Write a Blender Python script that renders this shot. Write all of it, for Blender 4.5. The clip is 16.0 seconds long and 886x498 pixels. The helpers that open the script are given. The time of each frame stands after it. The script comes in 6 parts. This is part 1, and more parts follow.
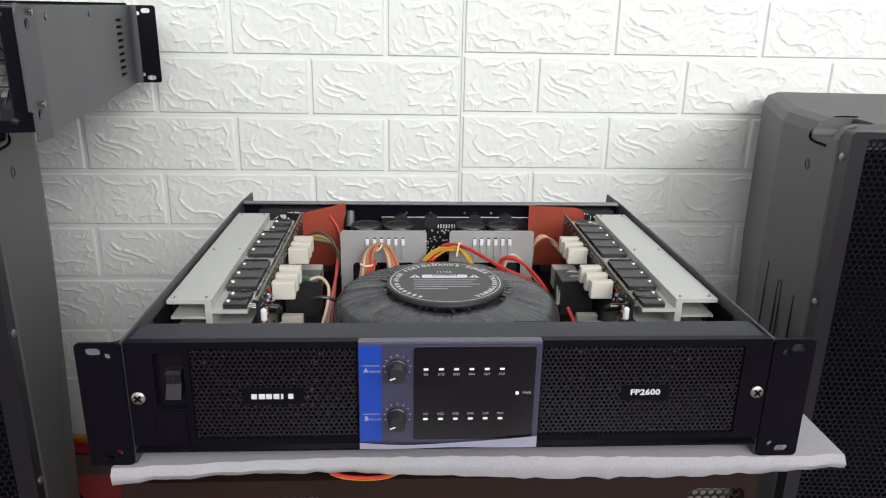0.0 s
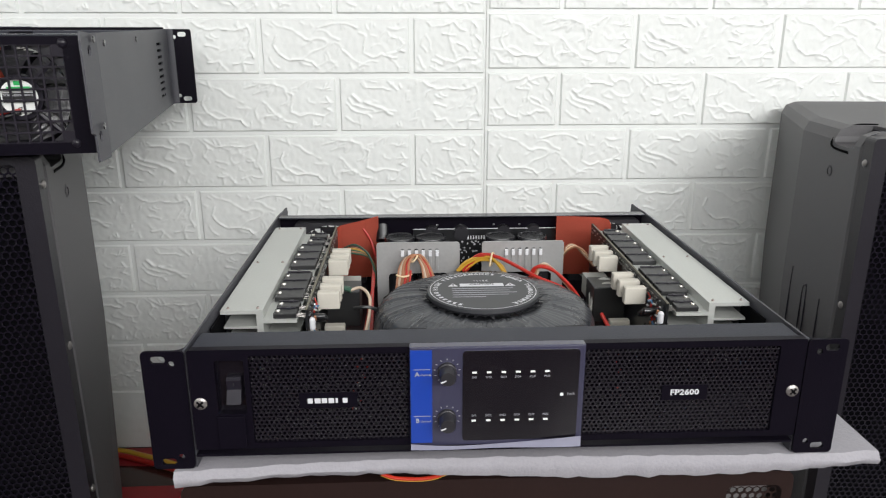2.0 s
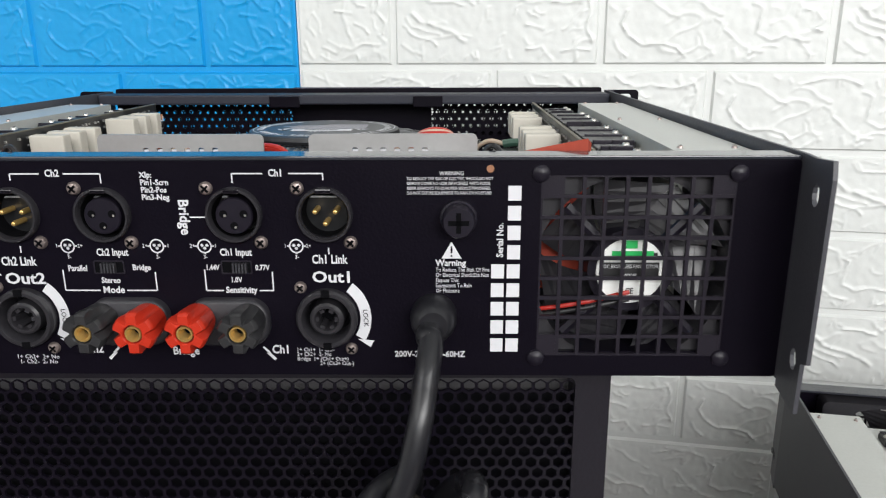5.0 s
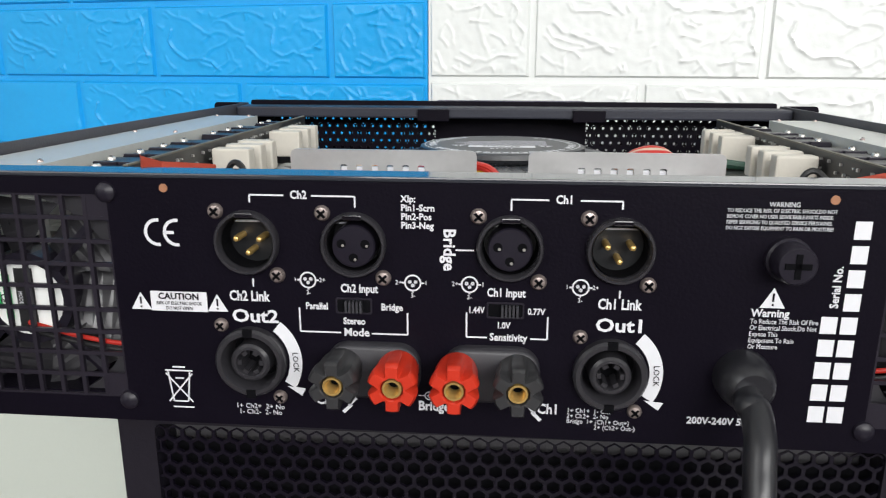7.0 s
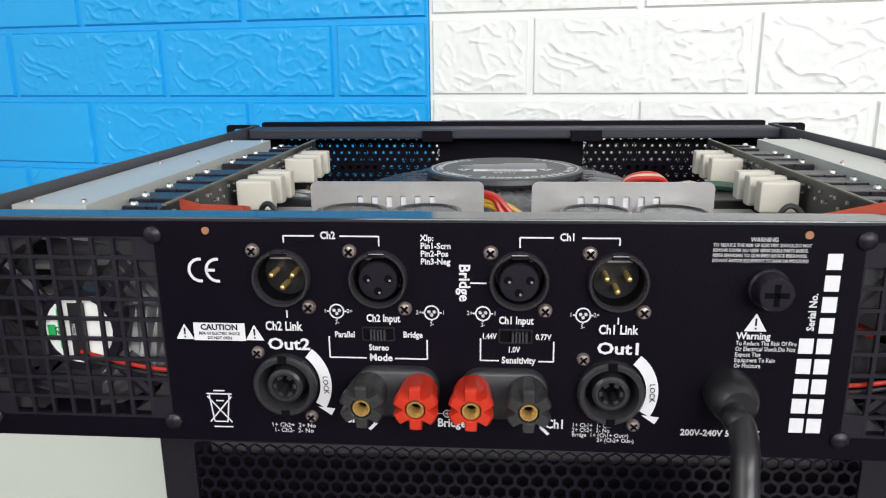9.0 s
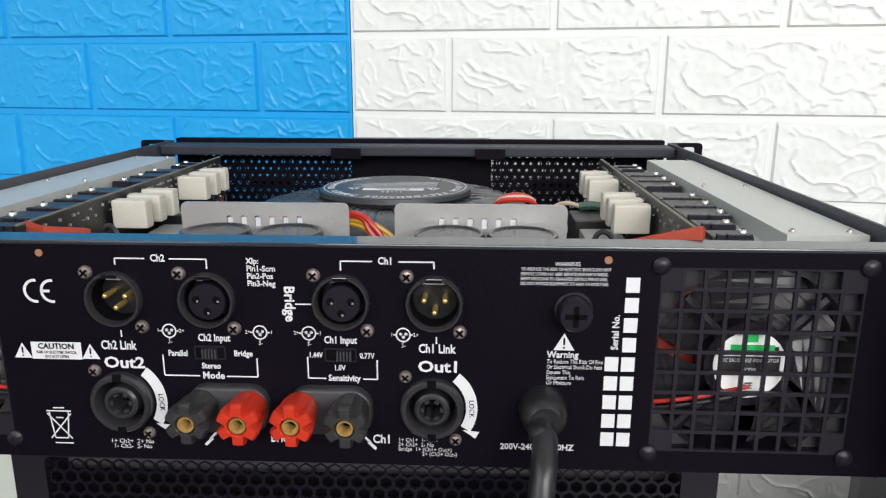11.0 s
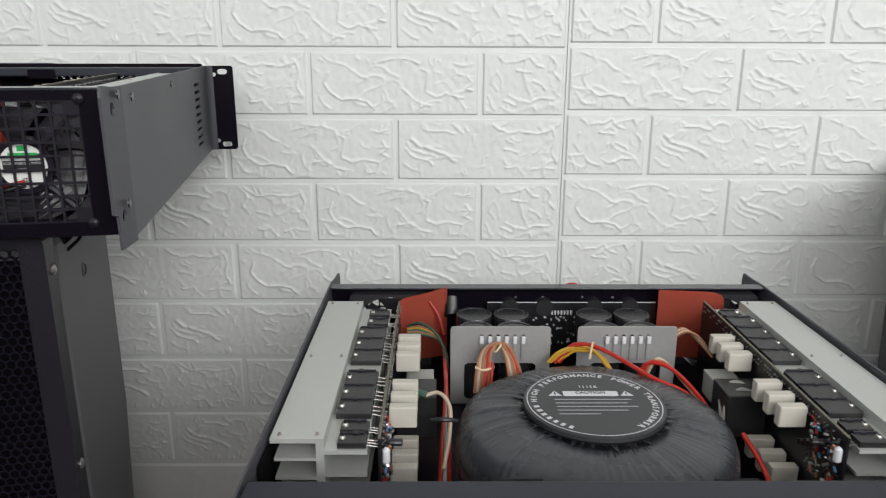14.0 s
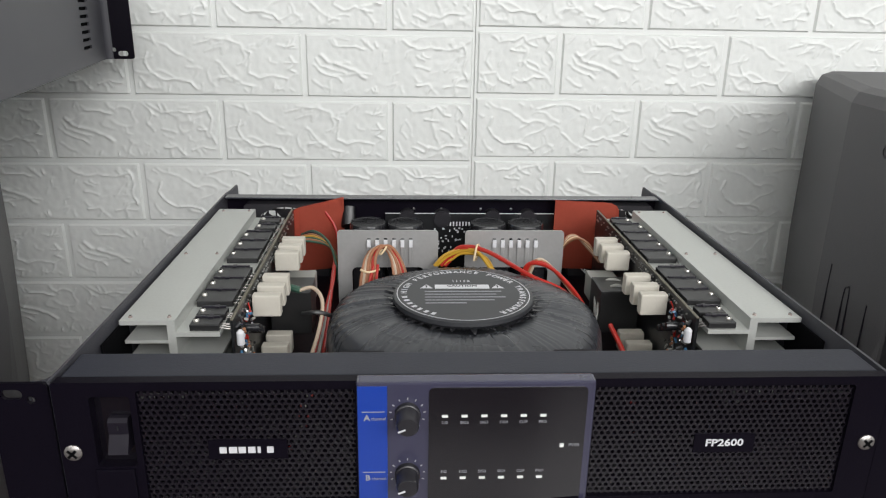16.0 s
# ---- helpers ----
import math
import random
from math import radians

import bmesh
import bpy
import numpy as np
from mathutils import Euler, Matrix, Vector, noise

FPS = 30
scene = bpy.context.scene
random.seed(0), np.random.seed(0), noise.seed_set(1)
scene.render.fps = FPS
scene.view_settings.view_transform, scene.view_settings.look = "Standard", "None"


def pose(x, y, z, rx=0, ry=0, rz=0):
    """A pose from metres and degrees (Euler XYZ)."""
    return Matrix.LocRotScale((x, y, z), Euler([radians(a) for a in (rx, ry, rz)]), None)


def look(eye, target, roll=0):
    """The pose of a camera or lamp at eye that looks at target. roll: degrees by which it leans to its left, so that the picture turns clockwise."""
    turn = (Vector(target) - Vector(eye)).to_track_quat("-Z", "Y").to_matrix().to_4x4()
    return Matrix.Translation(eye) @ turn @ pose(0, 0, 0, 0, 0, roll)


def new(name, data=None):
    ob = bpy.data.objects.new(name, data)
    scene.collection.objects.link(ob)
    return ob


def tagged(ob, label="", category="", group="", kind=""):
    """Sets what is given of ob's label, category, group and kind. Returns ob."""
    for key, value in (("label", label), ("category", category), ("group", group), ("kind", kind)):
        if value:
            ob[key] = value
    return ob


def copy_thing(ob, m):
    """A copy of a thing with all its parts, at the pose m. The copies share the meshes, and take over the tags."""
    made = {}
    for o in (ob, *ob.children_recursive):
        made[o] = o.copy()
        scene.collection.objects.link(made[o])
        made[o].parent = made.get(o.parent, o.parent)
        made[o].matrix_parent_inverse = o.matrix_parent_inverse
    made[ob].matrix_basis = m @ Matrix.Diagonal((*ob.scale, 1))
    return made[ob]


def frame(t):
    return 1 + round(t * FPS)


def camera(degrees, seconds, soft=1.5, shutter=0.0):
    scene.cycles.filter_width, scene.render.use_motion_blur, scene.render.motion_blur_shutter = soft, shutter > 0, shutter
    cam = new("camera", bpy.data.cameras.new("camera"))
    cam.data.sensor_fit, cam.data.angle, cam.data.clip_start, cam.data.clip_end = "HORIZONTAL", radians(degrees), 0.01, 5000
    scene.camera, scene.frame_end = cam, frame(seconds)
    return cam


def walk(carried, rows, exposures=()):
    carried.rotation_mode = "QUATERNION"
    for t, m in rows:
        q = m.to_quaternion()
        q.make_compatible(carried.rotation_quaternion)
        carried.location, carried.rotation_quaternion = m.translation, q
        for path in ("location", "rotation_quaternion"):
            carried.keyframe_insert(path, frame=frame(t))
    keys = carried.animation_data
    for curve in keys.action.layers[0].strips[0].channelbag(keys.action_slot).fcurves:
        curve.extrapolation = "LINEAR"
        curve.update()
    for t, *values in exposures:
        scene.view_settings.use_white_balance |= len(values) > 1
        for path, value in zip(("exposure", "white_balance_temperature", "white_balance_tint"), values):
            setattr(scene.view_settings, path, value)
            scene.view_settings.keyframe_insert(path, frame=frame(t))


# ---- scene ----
cam = camera(63.2, 16.0, 1.15, 0.15)
PATH = [
    (0, (-0.034, -0.418, 0.618), (0.077, 1.481, 0.001), 1.1),
    (0.5, (-0.04, -0.443, 0.624), (0.109, 1.466, 0.045), 0.8),
    (1, (-0.042, -0.451, 0.624), (0.086, 1.46, 0.049), 0.4),
    (1.5, (-0.045, -0.451, 0.624), (0.069, 1.464, 0.058), 0.2),
    (2, (-0.06, -0.439, 0.621), (0.027, 1.473, 0.041), -0.0),
    (2.5, (-0.114, -0.398, 0.625), (-0.095, 1.512, 0.033), 1.8),
    (3, (-0.188, -0.31, 0.635), (-0.234, 1.599, 0.039), 1.8),
    (3.5, (-0.246, -0.246, 0.648), (-0.388, 1.67, 0.094), 0.5),
    (4, (-0.295, -0.215, 0.658), (-0.572, 1.69, 0.117), 0.5),
    (4.2, (-0.312, -0.203, 0.66), (-0.624, 1.696, 0.116), -0.0),
    (6.3, (-0.432, -0.117, 0.647), (-0.887, 1.766, 0.15), 0.3),
    (6.5, (-0.439, -0.121, 0.649), (-0.923, 1.756, 0.156), 0.0),
    (7, (-0.461, -0.129, 0.652), (-0.956, 1.745, 0.161), 0.2),
    (7.5, (-0.48, -0.142, 0.661), (-0.957, 1.742, 0.187), -0.2),
    (8, (-0.482, -0.153, 0.667), (-0.97, 1.73, 0.201), -0.6),
    (8.2, (-0.48, -0.154, 0.668), (-0.972, 1.725, 0.189), -0.6),
    (10.3, (-0.431, -0.146, 0.671), (-0.881, 1.739, 0.175), -0.0),
    (10.5, (-0.428, -0.147, 0.673), (-0.84, 1.748, 0.183), 0.4),
    (11, (-0.406, -0.149, 0.677), (-0.828, 1.749, 0.211), 0.1),
    (11.5, (-0.38, -0.156, 0.682), (-0.783, 1.751, 0.234), 0.3),
    (12, (-0.354, -0.169, 0.686), (-0.742, 1.744, 0.248), 0.7),
    (12.5, (-0.308, -0.199, 0.679), (-0.693, 1.712, 0.233), 0.8),
    (13, (-0.238, -0.228, 0.671), (-0.471, 1.708, 0.223), 1.0),
    (13.5, (-0.158, -0.269, 0.655), (-0.223, 1.667, 0.157), 1.1),
    (14, (-0.108, -0.302, 0.64), (-0.09, 1.626, 0.107), 0.2),
    (14.5, (-0.075, -0.324, 0.638), (0.029, 1.59, 0.069), 0.1),
    (15, (-0.052, -0.335, 0.617), (0.041, 1.577, 0.038), 0.5),
    (15.5, (-0.043, -0.328, 0.604), (0.055, 1.569, -0.023), 0.8),
    (16, (-0.039, -0.314, 0.595), (0.067, 1.577, -0.047), 1.1),
]
walk(cam, [(t, look(eye, target, roll)) for t, eye, target, roll in PATH],
     [(0.0, 0.15), (2.0, 0.11), (3.0, 0.11), (4.2, 0.10), (6.3, 0.28), (8.2, 0.29), (10.3, 0.29), (11.5, 0.09), (12.5, -0.16), (13.5, -0.22), (14.5, -0.18), (16.0, -0.06)])

# ---- light ----
room_world = bpy.data.worlds.new("room_world")
scene.world = room_world
room_world.use_nodes = True
room_world.node_tree.nodes["Background"].inputs[0].default_value = (0.75, 0.8, 0.85, 1)
room_world.node_tree.nodes["Background"].inputs[1].default_value = 0.02


def area_lamp(name, at, target, sx, sy, power, colour):
    data = bpy.data.lights.new(name, "AREA")
    data.shape, data.size, data.size_y, data.energy, data.color = "RECTANGLE", sx, sy, power, colour
    ob = new(name, data)
    ob.matrix_world = look(at, target)
    return ob


# three added lights, no such lamps known; placed to even out wall and flanks
area_lamp("added_light", (1.25, -1.65, 1.45), (-0.1, 0.25, 0.35), 1.9, 1.2, 35.0, (1.0, 0.998, 0.99))
area_lamp("added_light", (0.25, -2.05, 1.45), (-0.2, 0.3, 0.30), 1.8, 0.8, 33.0, (1.0, 0.998, 0.99))
area_lamp("added_light", (-1.45, -1.55, 1.60), (-0.1, 0.45, 0.40), 1.4, 0.9, 10.0, (1.0, 0.998, 0.99))


# ---- materials ----
def material(name, colour, rough=0.5, metal=0.0, grain=0.0, grain_size=400.0, bump=0.0, stain=0.0, stain_size=9.0, spec=0.5, coat=0.0):
    m = bpy.data.materials.new(name)
    m.use_nodes = True
    nt = m.node_tree
    b = nt.nodes["Principled BSDF"]
    b.inputs["Roughness"].default_value = rough
    b.inputs["Metallic"].default_value = metal
    b.inputs["Specular IOR Level"].default_value = spec
    b.inputs["Coat Weight"].default_value = coat
    b.inputs["Coat Roughness"].default_value = 0.12
    co = nt.nodes.new("ShaderNodeTexCoord")
    fine = nt.nodes.new("ShaderNodeTexNoise")
    fine.inputs["Scale"].default_value = grain_size
    fine.inputs["Detail"].default_value = 3.0
    wide = nt.nodes.new("ShaderNodeTexNoise")
    wide.inputs["Scale"].default_value = stain_size
    wide.inputs["Detail"].default_value = 5.0
    nt.links.new(co.outputs["Object"], fine.inputs["Vector"])
    nt.links.new(co.outputs["Object"], wide.inputs["Vector"])
    add = nt.nodes.new("ShaderNodeMath")
    add.operation = "MULTIPLY_ADD"
    nt.links.new(fine.outputs["Fac"], add.inputs[0])
    add.inputs[1].default_value = 2 * grain
    add.inputs[2].default_value = 1 - grain - stain
    add2 = nt.nodes.new("ShaderNodeMath")
    add2.operation = "MULTIPLY_ADD"
    nt.links.new(wide.outputs["Fac"], add2.inputs[0])
    add2.inputs[1].default_value = 2 * stain
    nt.links.new(add.outputs[0], add2.inputs[2])
    mix = nt.nodes.new("ShaderNodeVectorMath")
    mix.operation = "SCALE"
    mix.inputs[0].default_value = colour
    nt.links.new(add2.outputs[0], mix.inputs["Scale"])
    nt.links.new(mix.outputs[0], b.inputs["Base Color"])
    if stain:
        r = nt.nodes.new("ShaderNodeMath")
        r.operation = "MULTIPLY_ADD"
        nt.links.new(wide.outputs["Fac"], r.inputs[0])
        r.inputs[1].default_value = 0.3 * min(1.0, stain * 4)
        r.inputs[2].default_value = rough - 0.15 * min(1.0, stain * 4)
        nt.links.new(r.outputs[0], b.inputs["Roughness"])
    if bump:
        n = nt.nodes.new("ShaderNodeBump")
        n.inputs["Strength"].default_value = bump
        n.inputs["Distance"].default_value = 0.0004
        nt.links.new(fine.outputs["Fac"], n.inputs["Height"])
        nt.links.new(n.outputs[0], b.inputs["Normal"])
    return m


M = {
    "foam_white": material("foam_white", (0.765, 0.78, 0.765), 0.42, grain=0.02, grain_size=260, bump=0.35, stain=0.05, stain_size=6),
    "foam_blue": material("foam_blue", (0.006, 0.335, 0.74), 0.38, grain=0.03, grain_size=260, bump=0.35, stain=0.06, stain_size=6),
    "plaster": material("plaster", (0.72, 0.73, 0.71), 0.7, grain=0.03, grain_size=120, bump=0.3, stain=0.06, stain_size=2),
    "bounce_wall": material("bounce_wall", (0.68, 0.68, 0.68), 0.7, grain=0.03, grain_size=120, bump=0.3, stain=0.06, stain_size=2),
    "floor_brown": material("floor_brown", (0.035, 0.016, 0.013), 0.22, grain=0.15, grain_size=60, stain=0.2, stain_size=5, coat=0.4),
    "patch_red": material("patch_red", (0.27, 0.010, 0.016), 0.4, grain=0.08, grain_size=90, stain=0.1),
    "black_coat": material("black_coat", (0.0046, 0.0035, 0.0072), 0.40, grain=0.2, grain_size=900, bump=0.25, stain=0.12, stain_size=14, spec=0.08),
    # paler than the sheet: light caught by the vent bars, in the colour
    "lifted_black": material("lifted_black", (0.016, 0.0135, 0.020), 0.38, grain=0.15, grain_size=900, bump=0.2, stain=0.12, stain_size=40, spec=0.25),
    "grille_black": material("grille_black", (0.0085, 0.0070, 0.0110), 0.26, grain=0.2, grain_size=900, stain=0.12, stain_size=14, spec=0.45),
    # black coat toned grey for the light that falls on the front lip
    "lit_lip_coat": material("lit_lip_coat", (0.026, 0.0275, 0.039), 0.50, grain=0.2, grain_size=900, bump=0.35, stain=0.12, stain_size=14, spec=0.3),
    "side_coat": material("side_coat", (0.053, 0.053, 0.063), 0.48, grain=0.2, grain_size=900, bump=0.35, stain=0.12, stain_size=14),
    "black_plastic": material("black_plastic", (0.011, 0.0092, 0.0155), 0.35, grain=0.15, grain_size=700, bump=0.1, stain=0.1, spec=0.3),
    "black_gloss": material("black_gloss", (0.006, 0.005, 0.008), 0.12, stain=0.03, coat=0.3),
    "black_rubber": material("black_rubber", (0.006, 0.006, 0.008), 0.33, grain=0.15, grain_size=300, bump=0.2, stain=0.15, stain_size=30),
    "speaker_shell": material("speaker_shell", (0.082, 0.079, 0.084), 0.55, grain=0.2, grain_size=800, bump=0.6, stain=0.08, stain_size=8),
    "speaker_rim": material("speaker_rim", (0.010, 0.0085, 0.0135), 0.42, grain=0.2, grain_size=700, bump=0.4, stain=0.1, spec=0.4),
    "speaker_grille": material("speaker_grille", (0.0065, 0.0052, 0.0098), 0.27, grain=0.2, grain_size=500, stain=0.1, spec=0.26),
    "cord_worn": material("cord_worn", (0.026, 0.024, 0.022), 0.45, grain=0.2, grain_size=300, bump=0.2, stain=0.25, stain_size=40),
    "fan_grey": material("fan_grey", (0.030, 0.029, 0.033), 0.3, grain=0.1, grain_size=500, stain=0.15, stain_size=30),
    "part_blue": material("part_blue", (0.05, 0.16, 0.30), 0.4, stain=0.1),
    # near-black painted in as shade of holes and recesses; also the grille foam
    "shade_foam_black": material("shade_foam_black", (0.004, 0.004, 0.005), 0.9, grain=0.2, grain_size=200, bump=0.3, spec=0.05),
    "module_film": material("module_film", (0.040, 0.039, 0.072), 0.25, grain=0.03, stain=0.08, stain_size=20, coat=0.35),
    "blue_strip": material("blue_strip", (0.008, 0.045, 0.33), 0.3, grain=0.03, stain=0.05, coat=0.3),
    "silk_white": material("silk_white", (0.66, 0.66, 0.69), 0.5, grain=0.05, stain=0.05),
    "silk_cap": material("silk_cap", (0.62, 0.62, 0.65), 0.5, grain=0.05, stain=0.05),
    "silk_dim": material("silk_dim", (0.33, 0.33, 0.36), 0.5, grain=0.05, stain=0.05),
    "aluminium": material("aluminium", (0.51, 0.52, 0.50), 0.45, 0.35, grain=0.06, grain_size=500, bump=0.12, stain=0.05, stain_size=25),
    "aluminium_sheet": material("aluminium_sheet", (0.40, 0.395, 0.395), 0.34, 0.35, grain=0.08, grain_size=300, bump=0.1, stain=0.12, stain_size=40),
    "chrome": material("chrome", (0.66, 0.64, 0.60), 0.28, 0.8, grain=0.1, grain_size=600, stain=0.1),
    "nickel": material("nickel", (0.40, 0.33, 0.31), 0.32, 0.75, grain=0.15, grain_size=900, bump=0.2, stain=0.25, stain_size=120),
    "steel": material("steel", (0.33, 0.31, 0.30), 0.36, 0.8, grain=0.1, grain_size=600, stain=0.1),
    "gold": material("gold", (0.66, 0.44, 0.15), 0.36, 0.75, grain=0.08, grain_size=600, stain=0.1),
    "insert_grey": material("insert_grey", (0.019, 0.018, 0.022), 0.38, grain=0.12, grain_size=700, stain=0.1),
    "socket_grey": material("socket_grey", (0.027, 0.026, 0.031), 0.4, grain=0.12, grain_size=700, stain=0.1),
    "post_black": material("post_black", (0.028, 0.028, 0.030), 0.35, grain=0.1, grain_size=600, stain=0.1),
    "sleeve_teal": material("sleeve_teal", (0.02, 0.13, 0.11), 0.35, stain=0.1),
    "ceramic": material("ceramic", (0.53, 0.50, 0.44), 0.65, grain=0.04, grain_size=500, bump=0.2, stain=0.05, stain_size=60),
    "board": material("board", (0.010, 0.0105, 0.012), 0.35, grain=0.25, grain_size=500, stain=0.2, stain_size=60),
    "board_edge": material("board_edge", (0.13, 0.12, 0.09), 0.6, grain=0.15, grain_size=500, stain=0.1),
    "solder": material("solder", (0.62, 0.62, 0.62), 0.3, 0.9, grain=0.1, stain=0.1),
    "chip": material("chip", (0.016, 0.016, 0.017), 0.4, grain=0.15, grain_size=700, bump=0.15, stain=0.1, stain_size=60),
    "red_paper": material("red_paper", (0.55, 0.095, 0.055), 0.6, grain=0.06, grain_size=300, bump=0.15, stain=0.08, stain_size=30),
    "wrap": material("wrap", (0.043, 0.045, 0.052), 0.28, grain=0.12, grain_size=500, bump=0.15, stain=0.15, stain_size=30),
    "label_grey": material("label_grey", (0.026, 0.027, 0.031), 0.4, grain=0.04, stain=0.06),
    "tape_wrap": material("tape_wrap", (0.020, 0.020, 0.023), 0.25, grain=0.12, grain_size=500, bump=0.15, stain=0.15, stain_size=30),
    "wire_red": material("wire_red", (0.40, 0.020, 0.013), 0.35, stain=0.08),
    "wire_yellow": material("wire_yellow", (0.50, 0.29, 0.03), 0.35, stain=0.08),
    "wire_beige": material("wire_beige", (0.48, 0.38, 0.29), 0.4, stain=0.08),
    "wire_brown": material("wire_brown", (0.33, 0.15, 0.08), 0.4, stain=0.08),
    "wire_green": material("wire_green", (0.04, 0.10, 0.07), 0.4, stain=0.08),
    "wire_black": material("wire_black", (0.012, 0.012, 0.013), 0.35, stain=0.08),
    "wire_grey": material("wire_grey", (0.30, 0.30, 0.28), 0.4, stain=0.08),
    "tie": material("tie", (0.72, 0.56, 0.36), 0.5, stain=0.05),
    "post_red": material("post_red", (0.47, 0.028, 0.012), 0.33, grain=0.05, stain=0.08, stain_size=60),
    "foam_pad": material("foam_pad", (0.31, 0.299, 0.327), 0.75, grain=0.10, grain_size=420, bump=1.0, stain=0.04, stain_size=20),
    "label_white": material("label_white", (0.84, 0.85, 0.83), 0.4, grain=0.03, stain=0.05, stain_size=60),
    "label_green": material("label_green", (0.02, 0.42, 0.10), 0.4, stain=0.05),
    "ring_black": material("ring_black", (0.026, 0.025, 0.029), 0.28, grain=0.12, grain_size=700, stain=0.1),
    "rocker_grey": material("rocker_grey", (0.040, 0.040, 0.046), 0.3, grain=0.1, grain_size=700, stain=0.1),
    "cord_black": material("cord_black", (0.013, 0.013, 0.016), 0.30, grain=0.15, grain_size=300, bump=0.2, stain=0.15, stain_size=30),
    "grille_brown": material("grille_brown", (0.019, 0.0095, 0.0085), 0.45, grain=0.2, grain_size=300, stain=0.2, stain_size=12, spec=0.2),
    "cabinet_grey": material("cabinet_grey", (0.26, 0.26, 0.265), 0.5, grain=0.06, grain_size=300, bump=0.2, stain=0.08, stain_size=8),
    "lip_coat": material("lip_coat", (0.030, 0.032, 0.040), 0.10, grain=0.15, grain_size=900, stain=0.1, stain_size=14),
    "cabinet_pale": material("cabinet_pale", (0.60, 0.64, 0.58), 0.5, grain=0.02, stain=0.05, stain_size=3),
    "film_clear": material("film_clear", (0.26, 0.26, 0.34), 0.15, grain=0.03, stain=0.1, stain_size=40),
}


# ---- mesh helpers ----
def finish(name, bm, mat, smooth=False):
    me = bpy.data.meshes.new(name)
    bmesh.ops.recalc_face_normals(bm, faces=bm.faces)
    bm.to_mesh(me)
    bm.free()
    if smooth:
        for p in me.polygons:
            p.use_smooth = True
        me.set_sharp_from_angle(angle=radians(38))
    me.materials.append(M[mat])
    return me


def part(name, bm, mat, parent=None, label="", smooth=False):
    ob = new(name, finish(name, bm, mat, smooth))
    if parent is not None:
        ob.parent = parent
    return tagged(ob, label)


def again(name, mesh, parent, at=(0, 0, 0), turn=0.0):
    ob = new(name, mesh)
    ob.parent = parent
    ob.matrix_local = pose(at[0], at[1], at[2], 0, 0, turn)
    return ob


def box(bm, x0, x1, y0, y1, z0, z1, bevel=0.0):
    made = bmesh.ops.create_cube(bm, size=1.0)["verts"]
    bmesh.ops.scale(bm, vec=(x1 - x0, y1 - y0, z1 - z0), verts=made)
    bmesh.ops.translate(bm, vec=((x0 + x1) / 2, (y0 + y1) / 2, (z0 + z1) / 2), verts=made)
    if bevel:
        edges = list({e for v in made for e in v.link_edges})
        bmesh.ops.bevel(bm, geom=edges, offset=bevel, segments=2, profile=0.6, affect="EDGES")
    return bm


def cyl(bm, a, b, r0, r1=None, seg=20, caps=True):
    a, b = Vector(a), Vector(b)
    made = bmesh.ops.create_cone(bm, cap_ends=caps, segments=seg, radius1=r0, radius2=r0 if r1 is None else r1, depth=(b - a).length)["verts"]
    m = Matrix.Translation((a + b) / 2) @ (b - a).to_track_quat("Z", "Y").to_matrix().to_4x4()
    bmesh.ops.transform(bm, matrix=m, verts=made)
    return bm


def lathe(bm, profile, axis_at, axis, seg=32, hollow=False):
    """Turn a profile of (radius, height) round an axis."""
    q = Vector(axis).to_track_quat("Z", "Y").to_matrix().to_4x4()
    m = Matrix.Translation(axis_at) @ q
    rings = []
    for r, h in profile:
        rings.append([bm.verts.new(m @ Vector((r * math.cos(2 * math.pi * k / seg), r * math.sin(2 * math.pi * k / seg), h))) for k in range(seg)])
    for lo, hi in zip(rings, rings[1:]):
        for k in range(seg):
            bm.faces.new((lo[k], lo[(k + 1) % seg], hi[(k + 1) % seg], hi[k]))
    if not hollow:
        bm.faces.new(rings[0][::-1])
    bm.faces.new(rings[-1])
    return bm


def smooth_path(points, steps=8):
    p = [Vector(v) for v in points]
    p = [2 * p[0] - p[1]] + p + [2 * p[-1] - p[-2]]
    out = []
    for i in range(1, len(p) - 2):
        for s in range(steps):
            t = s / steps
            a, b, c, d = p[i - 1], p[i], p[i + 1], p[i + 2]
            out.append(0.5 * (2 * b + (c - a) * t + (2 * a - 5 * b + 4 * c - d) * t * t + (3 * b - a - 3 * c + d) * t ** 3))
    out.append(p[-2])
    return out


def sweep(bm, points, r, seg=10, steps=8):
    path = smooth_path(points, steps)
    side, rings = None, []
    for i, q in enumerate(path):
        d = (path[min(i + 1, len(path) - 1)] - path[max(i - 1, 0)]).normalized()
        if side is None:
            side = d.orthogonal().normalized()
        side = (side - d * side.dot(d)).normalized()
        up = d.cross(side)
        rings.append([bm.verts.new(q + r * (side * math.cos(2 * math.pi * k / seg) + up * math.sin(2 * math.pi * k / seg))) for k in range(seg)])
    for lo, hi in zip(rings, rings[1:]):
        for k in range(seg):
            bm.faces.new((lo[k], lo[(k + 1) % seg], hi[(k + 1) % seg], hi[k]))
    bm.faces.new(rings[0][::-1])
    bm.faces.new(rings[-1])
    return bm


def wire(name, points, r, mat, parent, label="", seg=8):
    return part(name, sweep(bmesh.new(), points, r, seg), mat, parent, label, True)


def rounded(x0, x1, z0, z1, r, n=4):
    out = []
    for cx, cz, a0 in ((x1 - r, z1 - r, 0), (x0 + r, z1 - r, 90), (x0 + r, z0 + r, 180), (x1 - r, z0 + r, 270)):
        for k in range(n + 1):
            a = radians(a0 + 90 * k / n)
            out.append((cx + r * math.cos(a), cz + r * math.sin(a)))
    return out


